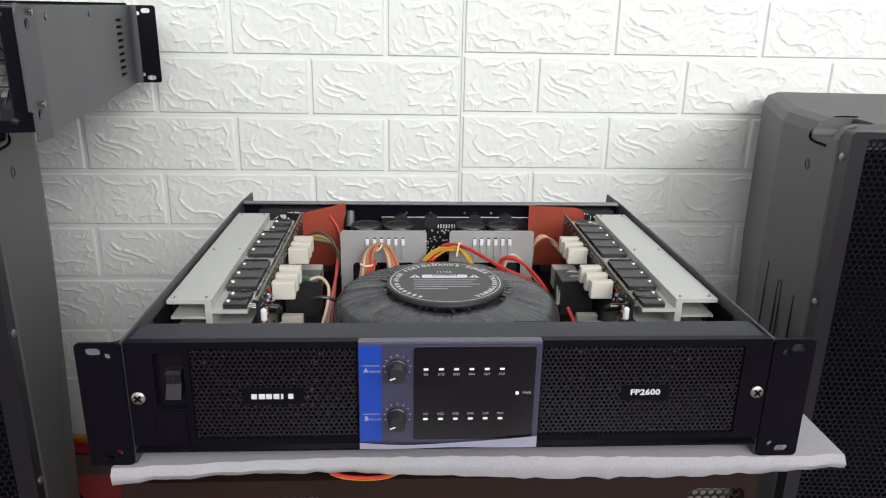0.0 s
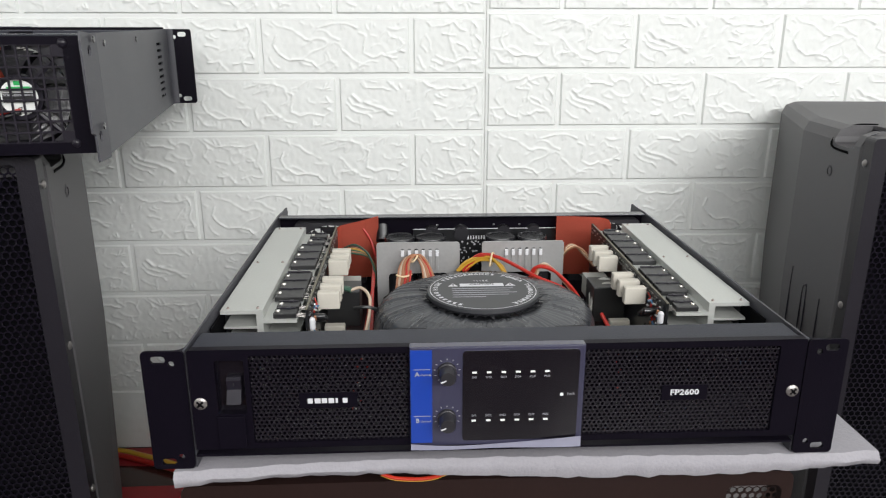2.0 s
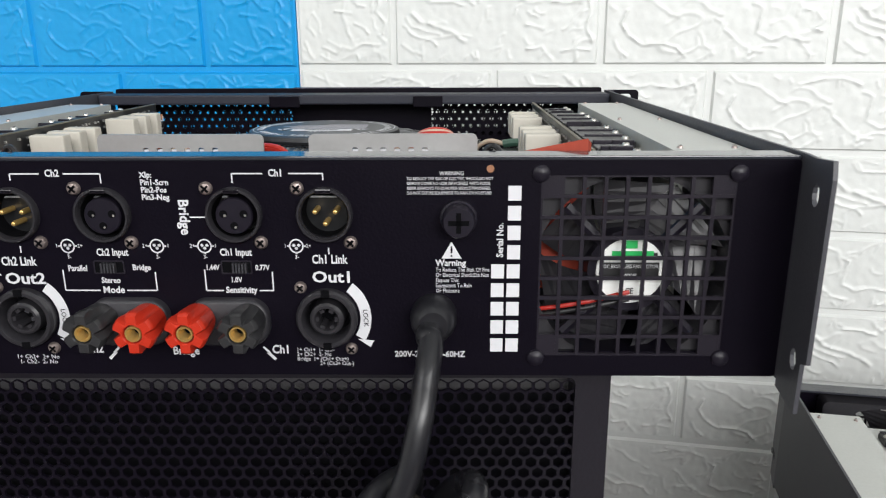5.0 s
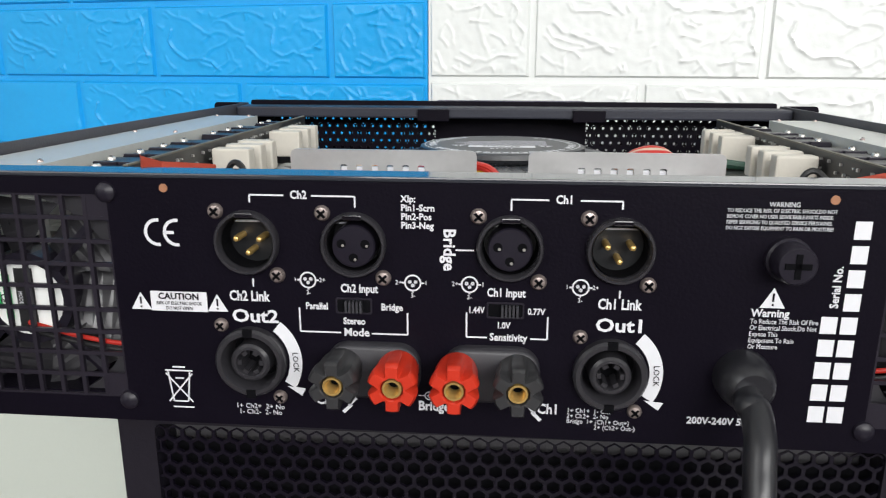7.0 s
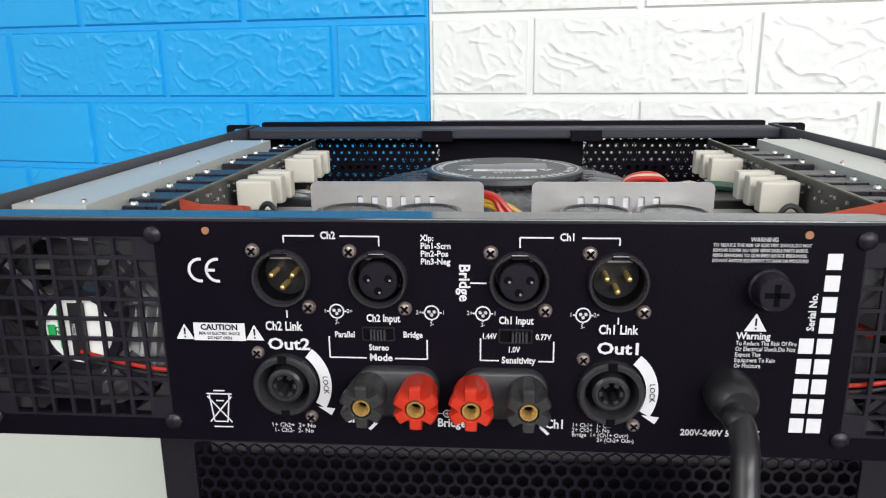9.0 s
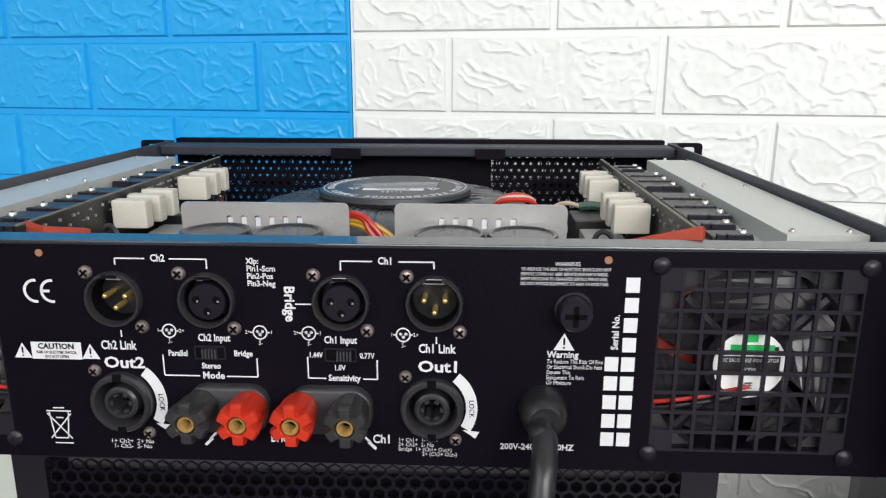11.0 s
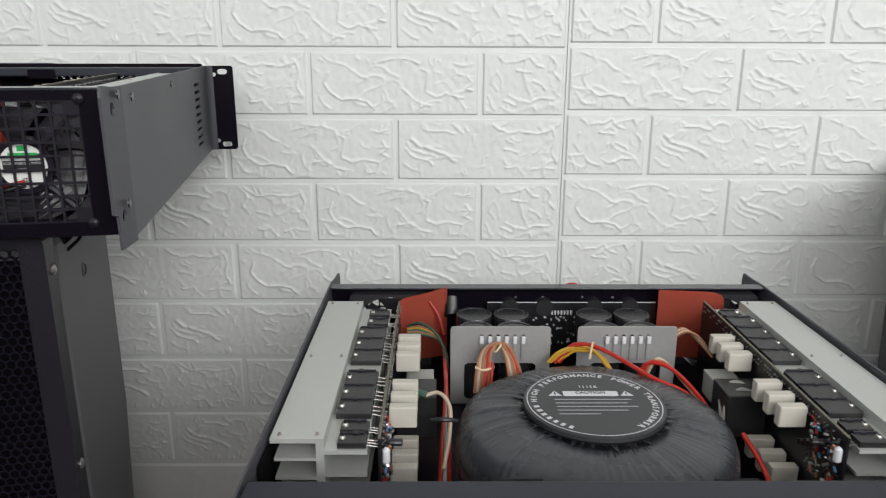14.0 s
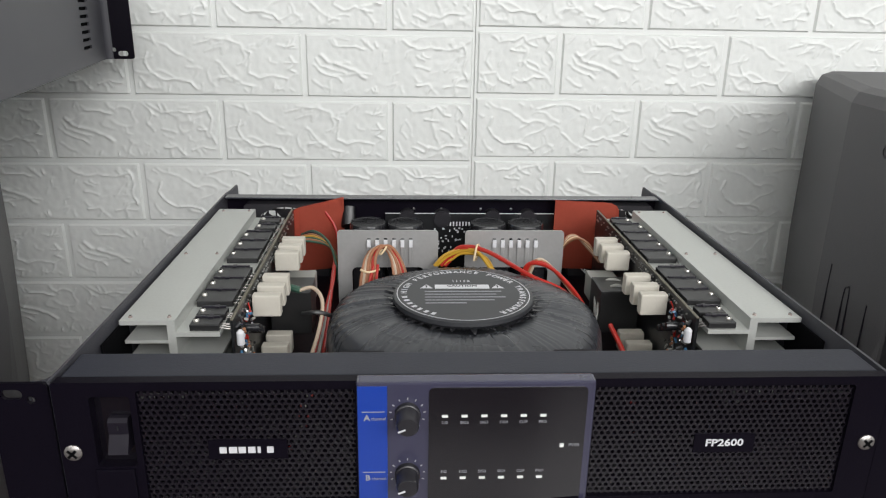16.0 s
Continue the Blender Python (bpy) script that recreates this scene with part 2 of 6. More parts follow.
def disc(cx, cz, r, n=20, sx=1.0):
    return [(cx + sx * r * math.cos(2 * math.pi * k / n), cz + r * math.sin(2 * math.pi * k / n)) for k in range(n)]


def plate(bm, outline, holes, y0, y1):
    """A sheet across x and z with holes through it, from y0 to y1."""
    rims = []
    for loop in [outline, *holes]:
        vs = [bm.verts.new((x, y0, z)) for x, z in loop]
        rims += [bm.edges.new((vs[k], vs[(k + 1) % len(vs)])) for k in range(len(vs))]
    made = bmesh.ops.triangle_fill(bm, edges=rims, use_beauty=True)
    faces = [g for g in made["geom"] if isinstance(g, bmesh.types.BMFace)]
    more = bmesh.ops.extrude_face_region(bm, geom=faces)
    bmesh.ops.translate(bm, vec=(0, y1 - y0, 0), verts=[g for g in more["geom"] if isinstance(g, bmesh.types.BMVert)])
    return bm


def hex_sheet(bm, x0, x1, z0, z1, y, pitch, hole, thick, keep=None):
    """A perforated sheet of six-sided holes, in staggered rows, across x and z."""
    rise = pitch * math.sqrt(3) / 2
    rows, cols = int((z1 - z0) / rise), int((x1 - x0) / pitch)
    ring = pitch / math.sqrt(3)
    for j in range(rows):
        for i in range(cols):
            cx, cz = x0 + (i + 0.5 + 0.5 * (j % 2)) * pitch, z0 + (j + 0.5) * rise
            if keep and not keep(cx, cz):
                continue
            a = [radians(30 + 60 * k) for k in range(6)]
            o = [bm.verts.new((cx + ring * math.cos(k), y, cz + ring * math.sin(k))) for k in a]
            n = [bm.verts.new((cx + hole * math.cos(k), y, cz + hole * math.sin(k))) for k in a]
            d = [bm.verts.new((cx + hole * math.cos(k), y + thick, cz + hole * math.sin(k))) for k in a]
            for k in range(6):
                l = (k + 1) % 6
                bm.faces.new((o[k], o[l], n[l], n[k]))
                bm.faces.new((n[k], n[l], d[l], d[k]))
    return bm


def words(text, size, mat, parent, m, align="CENTER", label="", squeeze=1.0, name="lettering", bold=0.024):
    """Flat lettering that lies in the x and y of the pose m."""
    c = bpy.data.curves.new("lettering", "FONT")
    c.body, c.size, c.align_x, c.align_y, c.extrude, c.resolution_u, c.offset = text, size, align, "CENTER", 0.00006, 2, (bold * size if size > 0.0028 else 0.0)
    tmp = bpy.data.objects.new("lettering", c)
    me = bpy.data.meshes.new_from_object(tmp)
    bpy.data.objects.remove(tmp)
    bpy.data.curves.remove(c)
    me.materials.clear()
    me.materials.append(M[mat])
    me.transform(m @ Matrix.Diagonal((squeeze, 1, 1, 1)))
    ob = new(name, me)
    ob.parent = parent
    return tagged(ob, label)


# ---- setting ----
WALL_Y = 0.566
bm = box(bmesh.new(), -2.2, 2.2, WALL_Y, WALL_Y + 0.12, 0, 2.4)
wall_back = tagged(part("wall_back", bm, "plaster"), "back wall clad with embossed foam bricks, white and blue", "wall", kind="structure")
# unseen walls and ceiling; front wall toned to bounce fill light
for nm, b in (("wall_left", (-2.32, -2.2, -3.6, WALL_Y, 0, 2.4)), ("wall_right", (2.2, 2.32, -3.6, WALL_Y, 0, 2.4)), ("wall_front", (-2.2, 2.2, -3.72, -3.6, 0, 2.4))):
    tagged(part(nm, box(bmesh.new(), *b), "bounce_wall" if nm == "wall_front" else "plaster"), "unseen plain painted plaster wall closing the room", "wall", kind="structure")
tagged(part("ceiling", box(bmesh.new(), -2.32, 2.32, -3.72, WALL_Y + 0.12, 2.4, 2.5), "plaster"), "plain white painted ceiling of the room", "ceiling", kind="structure")
tagged(part("floor", box(bmesh.new(), -2.32, 2.32, -3.72, WALL_Y + 0.12, -0.1, 0), "floor_brown"), "dark brown glossy floor", "floor", kind="structure")


# ---- loudspeakers ----
def speaker_outline(half, depth, inset=0.0):
    """Half-widths of the tapering shell at depths behind the grille."""
    return [(half - 0.0035 - inset, 0.005), (half - inset, 0.009), (half - 0.003 - inset, 0.40 * depth), (half * 0.64 - inset, depth - 0.02), (half * 0.57 - inset, depth)]


def loudspeaker(at, yaw, label, half=0.1485, tall=0.530, depth=0.34):
    thing = new("loudspeaker")
    thing.matrix_world = pose(at[0], at[1], at[2], 0, 0, yaw)
    tagged(thing, label, "loudspeaker", "loudspeakers")
    prof = speaker_outline(half, depth)
    bm = bmesh.new()
    levels = [(0.0, 0.012, 0.014), (0.012, 0.0, 0.0135), (0.34, 0.0, 0.0), (tall - 0.014, 0.0, 0.0), (tall - 0.004, 0.005, 0.0), (tall, 0.016, 0.0)]
    rings = []
    for z, s, waist in levels:
        pts = [(w - s - (waist if i > 1 else 0.0), d + (s if i == 0 else -s if i == len(prof) - 1 else 0)) for i, (w, d) in enumerate(prof)]
        loop = [(w, d) for w, d in pts] + [(-w, d) for w, d in reversed(pts)]
        rings.append([bm.verts.new((x, y, z)) for x, y in loop])
    n = len(rings[0])
    for lo, hi in zip(rings, rings[1:]):
        for k in range(n):
            bm.faces.new((lo[k], lo[(k + 1) % n], hi[(k + 1) % n], hi[k]))
    bm.faces.new(rings[0][::-1])
    bm.faces.new(rings[-1])
    body = part("body", bm, "speaker_shell", thing, "dark grey textured moulded shell")
    # grip pockets cut into the upper edges
    for s in (-1, 1):
        bm = box(bmesh.new(), min(s * 0.110, s * 0.175), max(s * 0.110, s * 0.175), 0.020, 0.062, tall - 0.018, tall + 0.03, 0.007)
        cutter = part("grip_cutter", bm, "shade_foam_black", thing)
        mod = body.modifiers.new("grip", "BOOLEAN")
        mod.operation, mod.solver, mod.object = "DIFFERENCE", "EXACT", cutter
        bpy.context.view_layer.update()
        cut = bpy.data.meshes.new_from_object(body.evaluated_get(bpy.context.evaluated_depsgraph_get()))
        body.modifiers.remove(mod)
        body.data = cut
        cut_mesh = cutter.data
        bpy.data.objects.remove(cutter)
        bpy.data.meshes.remove(cut_mesh)
    # grille frame in front of the shell
    g = half - 0.001
    bm = bmesh.new()
    plate(bm, rounded(-g, g, 0.01, tall - 0.003, 0.005), [rounded(-g + 0.014, g - 0.015, 0.03, tall - 0.009, 0.003)], -0.012, 0.0055)
    part("grille_frame", bm, "speaker_rim", thing, "black steel grille rim")
    bm = hex_sheet(bmesh.new(), -g + 0.012, g - 0.012, 0.028, tall - 0.006, -0.011, 0.0061, 0.0027, 0.0014)
    part("grille", bm, "speaker_grille", thing, "black perforated steel grille")
    part("grille_backing", box(bmesh.new(), -g + 0.01, g - 0.01, -0.004, -0.002, 0.02, tall - 0.02), "shade_foam_black", thing, "black foam behind the grille")
    for s in (-1, 1):
        for z in (tall - 0.027, tall - 0.168, tall - 0.31):
            bm = lathe(bmesh.new(), [(0.0036, 0), (0.0036, 0.0008), (0.002, 0.002), (0.0006, 0.0022)], (s * (half - 0.001), -0.0020, z), (s, 0, 0), 12)
            part("screw", bm, "steel", thing, "small steel screw", True)
        # rim line of the grip pocket, and a black plate for its inner shade
        x = half - 0.004
        flank = lambda y: half - 0.003 * (y - 0.012) / (0.40 * depth - 0.012)
        hp = part("handle", sweep(bmesh.new(), [(s * 0.104, 0.067, tall), (s * 0.125, 0.0668, tall - 0.0003), (s * 0.139, 0.0665, tall - 0.006), (s * flank(0.066), 0.066, tall - 0.016), (s * flank(0.060), 0.060, tall - 0.0220), (s * flank(0.03), 0.030, tall - 0.0225)], 0.0013, 8, 6), "shade_foam_black", thing, "dark rim of the recessed handle", True)
        part("pocket", box(bmesh.new(), min(s * 0.1105, s * 0.1125), max(s * 0.1105, s * 0.1125), 0.022, 0.060, tall - 0.017, tall - 0.003, 0.0008), "black_plastic", hp, "black plate for the shade in the handle hollow")
        bm = lathe(bmesh.new(), [(0.006, 0), (0.006, 0.001), (0.004, 0.0014), (0.0035, 0.0004)], (s * (x + 0.002), 0.062, tall - 0.046), (s, 0, 0), 16)
        part("insert", bm, "black_plastic", thing, "round threaded insert")
        # moulded ribs low on the flank
        for pts in () if s > 0 else (((0.112, 0.365), (0.113, 0.33), (0.114, 0.27)), ((0.082, 0.280), (0.081, 0.345), (0.077, 0.354), (0.072, 0.350), (0.071, 0.29)), ((0.040, 0.352), (0.041, 0.30))):
            part("groove", sweep(bmesh.new(), [(s * (flank(y) - 0.0002), y, z) for y, z in pts], 0.0009, 6, 5), "black_plastic", thing, "dark groove line on the flank", True)
    return thing


loudspeaker((-0.5005, 0.1185, 0), 10.5, "dark grey moulded loudspeaker with black hexagon grille under an amplifier")
loudspeaker((0.5100, 0.197, 0), -4.7, "dark grey moulded loudspeaker with black grille standing beside the wall")

# ---- the cabinet that carries the front amplifier ----
low = tagged(new("low_cabinet"), "low brown-grilled speaker cabinet carrying the foam sheet", "speaker cabinet")
low.location = (0.0, 0.012, 0)
bm = box(bmesh.new(), -0.232, 0.226, 0.02, 0.33, 0.0, 0.313, 0.006)
part("body", bm, "cabinet_grey", low, "grey painted cabinet shell")
bm = plate(bmesh.new(), rounded(-0.228, 0.222, 0.004, 0.309, 0.008), [rounded(-0.19, -0.085, 0.03, 0.295, 0.01), rounded(0.172, 0.214, 0.03, 0.297, 0.006)], 0.0, 0.02)
part("front_frame", bm, "grille_brown", low, "brown front panel with two grille openings")
for x0, x1 in ((-0.192, -0.083), (0.170, 0.216)):
    part("grille", hex_sheet(bmesh.new(), x0, x1, 0.028, 0.297, 0.004, 0.006, 0.0026, 0.001), "grille_brown", low, "brown perforated grille")


for mt, dz, r, lb in (("post_red", 0.0, 0.0014, "curved red trim line"), ("wire_yellow", -0.0018, 0.0005, "curved yellow trim line")):
    part("trim_line", sweep(bmesh.new(), [(-0.084, -0.001, 0.3165 + dz), (-0.074, -0.001, 0.3126 + dz), (-0.058, -0.001, 0.3112 + dz), (-0.046, -0.001, 0.3124 + dz), (-0.037, -0.001, 0.3160 + dz)], r, 8, 6), mt, low, lb, True)


# ---- the amplifier ----
W, D, H = 0.2125, 0.3725, 0.0886          # half width of the case, depth, height of the rack ears


LINKS, OUTS = (-0.0724, -0.0396, 0.0071, 0.0391), (-0.0733, 0.0383)     # sockets across the back panel
VENTS, VENT_Z = (-0.1525, 0.1640), 0.0448      # centres of the two fan vents


def rear(u, z, d=0.0):
    """A point on the back panel: u to the right as one faces it, z up from the feet, d out of it."""
    return Vector((-ru(u), D + d, rz(z)))


def ru(u):
    return 1.0606 * u - 0.0052


def rz(z):
    return 1.08 * z - 0.0085


def rear_pose(u, z, d=0.0002, roll=0.0):
    return Matrix.Translation(rear(u, z, d)) @ pose(0, 0, 0, 90, 0, 180) @ pose(0, 0, 0, 0, 0, roll)


def front_pose(x, z, y, roll=0.0):
    return Matrix.Translation((x, y, z)) @ pose(0, 0, 0, 90, 0, 0) @ pose(0, 0, 0, 0, 0, roll)


def rear_strip(bm, u0, z0, u1, z1, w=0.0005, d=0.0003):
    """A printed line on the back panel."""
    a, b = Vector((u0, z0)), Vector((u1, z1))
    n = Vector((-(b - a).y, (b - a).x)).normalized() * w / 2
    vs = [bm.verts.new(rear(p.x, p.y, d)) for p in (a - n, b - n, b + n, a + n)]
    bm.faces.new(vs)
    return bm


def rear_arc(bm, cu, cz, r, a0, a1, w=0.0006, n=16, d=0.0003):
    pts = [(cu + r * math.cos(radians(a0 + (a1 - a0) * k / n)), cz + r * math.sin(radians(a0 + (a1 - a0) * k / n))) for k in range(n + 1)]
    for p, q in zip(pts, pts[1:]):
        rear_strip(bm, *p, *q, w, d)
    return bm


def rear_poly(bm, pts, d=0.0003):
    bm.faces.new([bm.verts.new(rear(u, z, d)) for u, z in pts])
    return bm


def cross_screw(parent, at, axis, r=0.0032, mat="nickel", label="cross-head steel screw"):
    bm = lathe(bmesh.new(), [(r, 0), (r, 0.0006), (r * 0.75, 0.0015), (r * 0.3, 0.0018)], at, axis, 16)
    ob = part("screw", bm, mat, parent, label, True)
    a = Vector(axis).normalized()
    s = a.orthogonal().normalized()
    t = a.cross(s)
    # flat dark cross stands in for the shade in the slot
    bm = bmesh.new()
    for p, q in ((s, t), (t, s)):
        c = Vector(at) + a * 0.0019
        vs = [bm.verts.new(c + p * i * r * 0.66 + q * j * r * 0.17) for i, j in ((-1, -1), (1, -1), (1, 1), (-1, 1))]
        bm.faces.new(vs)
    part("slot", bm, "shade_foam_black", ob)
    return ob


amp = tagged(new("power_amplifier"), "black two-channel rack power amplifier with its lid off on white foam", "amplifier", "amplifiers")


def build_case():
    part("base_plate", box(bmesh.new(), -W + 0.002, W - 0.002, 0.004, D - 0.002, 0.0085, 0.010), "black_coat", amp, "black sheet steel base")
    for s in (-1, 1):
        # side sheet with rear slots and a column of small vents, standing across y and z
        slots = [rounded(0.0650, 0.0970, 0.0151 + 0.00705 * k, 0.0183 + 0.00705 * k, 0.0008, 1) for k in range(9)]
        bm = plate(bmesh.new(), [(0.0048, 0.0), (D + 0.001, 0.0), (D + 0.001, H), (0.0048, H)], slots, 0, 0.0016)
        # tab past the back panel, bent slightly inwards
        bend = bmesh.new()
        tab = [(D + 0.001, -0.003), (D + 0.024, -0.003), (D + 0.0245, 0.017), (D + 0.0300, 0.019), (D + 0.0300, 0.084), (D + 0.0285, H + 0.0015), (D + 0.012, H), (D + 0.001, H)]
        plate(bend, tab, [disc(D + 0.0165, z, 0.0042, 12, 0.75) for z in (0.0765, 0.0155)], 0, 0.0016)
        m = Matrix(((0, s, 0, s * (W - 0.0016)), (1, 0, 0, 0), (0, 0, 1, 0), (0, 0, 0, 1)))
        for b in (bm, bend):
            bmesh.ops.transform(b, matrix=m, verts=b.verts)
        for v in bend.verts:
            v.co.x -= s * 0.14 * max(0.0, v.co.y - D - 0.001)
        # rounded bend between the sheet and the ear
        arc = [(W + 0.0068 * (1 - math.cos(a)), 0.0120 - 0.0068 * math.sin(a)) for a in [0.5 * math.pi * k / 6 for k in range(7)]]
        for (xa, ya), (xb, yb) in zip(arc, arc[1:]):
            bm.faces.new([bm.verts.new((s * x, y, z)) for x, y, z in ((xa, ya, 0.0), (xb, yb, 0.0), (xb, yb, H), (xa, ya, H))])
        part("rear_tab", bend, "side_coat", amp, "dark grey sheet tab with two holes")
        side = part("side_panel", bm, "side_coat", amp, "dark grey powder-coated side sheet")
        # added black sheet that makes the shade behind the slots
        part("vent_backing", box(bmesh.new(), min(s * (W - 0.0035), s * (W - 0.0025)), max(s * (W - 0.0035), s * (W - 0.0025)), 0.061, 0.101, 0.010, 0.080), "shade_foam_black", side)
        for y, z in ((0.384, 0.0845), (0.351, 0.0808), (0.215, 0.081), (0.386, 0.0225)):
            part("side_screw", lathe(bmesh.new(), [(0.0026, 0), (0.0024, 0.0008), (0.0006, 0.0011)], (s * W, y, z), (s, 0, 0), 12), "black_gloss", side, "", True)
        # rack ear
        x0, x1 = (W - 0.001, 0.2400) if s > 0 else (-0.2400, -W + 0.001)
        xs, xh = s * 0.2290, s * 0.2203
        ear = rounded(x0, x1, 0.0, H, 0.003)
        holes = [rounded(xs - 0.005, xs + 0.005, z - 0.0027, z + 0.0027, 0.0026, 4) for z in (0.0825, 0.0056)]
        holes += [disc(xh, z, 0.0022, 10) for z in (0.0795, 0.0095)]
        bm = plate(bmesh.new(), ear, holes, 0.0030, 0.0052)
        part("rack_ear", bm, "black_coat", amp, "black rack ear with slotted holes")
    # top strip behind the front
    bm = box(bmesh.new(), -W + 0.003, W - 0.003, 0.011, 0.037, 0.0795, 0.0875, 0.0014)
    part("front_lip", bm, "lit_lip_coat", amp, "top strip above the front, greyed for light from above")
    for x in (-0.062, 0.055):
        part("lip_clip", box(bmesh.new(), x - 0.012, x + 0.012, 0.0375, 0.0405, 0.0775, 0.0865, 0.0006), "black_coat", amp)


def build_fascia():
    # front frame with the grille and switch openings
    holes = [rounded(-0.169, -0.0635, 0.0185, 0.0835, 0.001, 1), rounded(0.0565, 0.1905, 0.0185, 0.0835, 0.001, 1), rounded(-0.1915, -0.1722, 0.0410, 0.0805, 0.0015, 2)]
    bm = plate(bmesh.new(), rounded(-0.2085, 0.2085, 0.0142, 0.0882, 0.0015), holes, -0.0005, 0.0055)
    front = part("front_frame", bm, "black_coat", amp, "black front frame")
    for x0, x1, clear in ((-0.170, -0.0625, (-0.136, -0.099)), (0.0555, 0.1925, (0.112, 0.142))):
        bm = hex_sheet(bmesh.new(), x0, x1, 0.0175, 0.0850, 0.0010, 0.0033, 0.00120, 0.0012, lambda cx, cz, c=clear: not (c[0] < cx < c[1] and 0.0445 < cz < 0.0540))
        part("front_grille", bm, "grille_black", amp, "black perforated steel front grille")
        part("name_plate", box(bmesh.new(), clear[0] - 0.001, clear[1] + 0.001, 0.0005, 0.0019, 0.0438, 0.0548), "black_coat", amp, "plain black patch in the grille")
    for k, wd in enumerate((0.0040, 0.0046, 0.0042, 0.0042, 0.0018, 0.0038)):
        x = -0.1315 + 0.0047 * k
        part("name_bar", box(bmesh.new(), x, x + wd * 0.86, 0.0001, 0.0006, 0.0474, 0.0509), "silk_white", amp, "white brand mark as plain bars")
    words("FP2600", 0.0058, "silk_white", amp, front_pose(0.127, 0.0495, 0.0003), label="white model lettering", squeeze=1.18)
    # power switch
    bm = plate(bmesh.new(), rounded(-0.1925, -0.1712, 0.0400, 0.0815, 0.0015), [rounded(-0.1852, -0.1748, 0.0490, 0.0674, 0.001)], 0.0056, 0.0080)
    sw = part("power_switch", bm, "black_gloss", amp, "black rocker switch in a deep recess")
    bm = bmesh.new()
    for y0, z0, y1, z1 in ((-0.0030, 0.0494, 0.0010, 0.0585), (0.0010, 0.0585, 0.0006, 0.0652), (0.0006, 0.0652, 0.0024, 0.0670)):
        vs = [bm.verts.new(p) for p in ((-0.1848, y0, z0), (-0.1752, y0, z0), (-0.1752, y1, z1), (-0.1848, y1, z1), (-0.1848, 0.009, z0), (-0.1752, 0.009, z0), (-0.1752, 0.009, z1), (-0.1848, 0.009, z1))]
        for f in ((0, 1, 2, 3), (4, 7, 6, 5), (0, 4, 5, 1), (3, 2, 6, 7), (1, 5, 6, 2), (0, 3, 7, 4)):
            bm.faces.new([vs[i] for i in f])
    part("rocker", bm, "black_plastic", sw, "dark grey rocker")
    part("mark", box(bmesh.new(), -0.1802, -0.1797, 0.0001, 0.0016, 0.0612, 0.0636), "label_grey", sw)
    # punched steel sheet behind both grilles
    for x0, x1 in ((-0.172, -0.0615), (0.0545, 0.1935)):
        bm = hex_sheet(bmesh.new(), x0, x1, 0.0165, 0.0855, 0.0085, 0.0071, 0.0019, 0.0012)
        bmesh.ops.remove_doubles(bm, verts=bm.verts[:], dist=0.00002)
        part("inner_sheet", bm, "black_coat", amp, "black punched sheet behind the grille")
    part("lower_plate", box(bmesh.new(), -0.1925, -0.1735, -0.0022, 0.0, 0.016, 0.040, 0.0006), "black_coat", amp)
    for x in (-0.2025, 0.2025):
        cross_screw(amp, (x, -0.0005, 0.0495), (0, -1, 0), 0.0044, "steel", "steel cross-head screw")


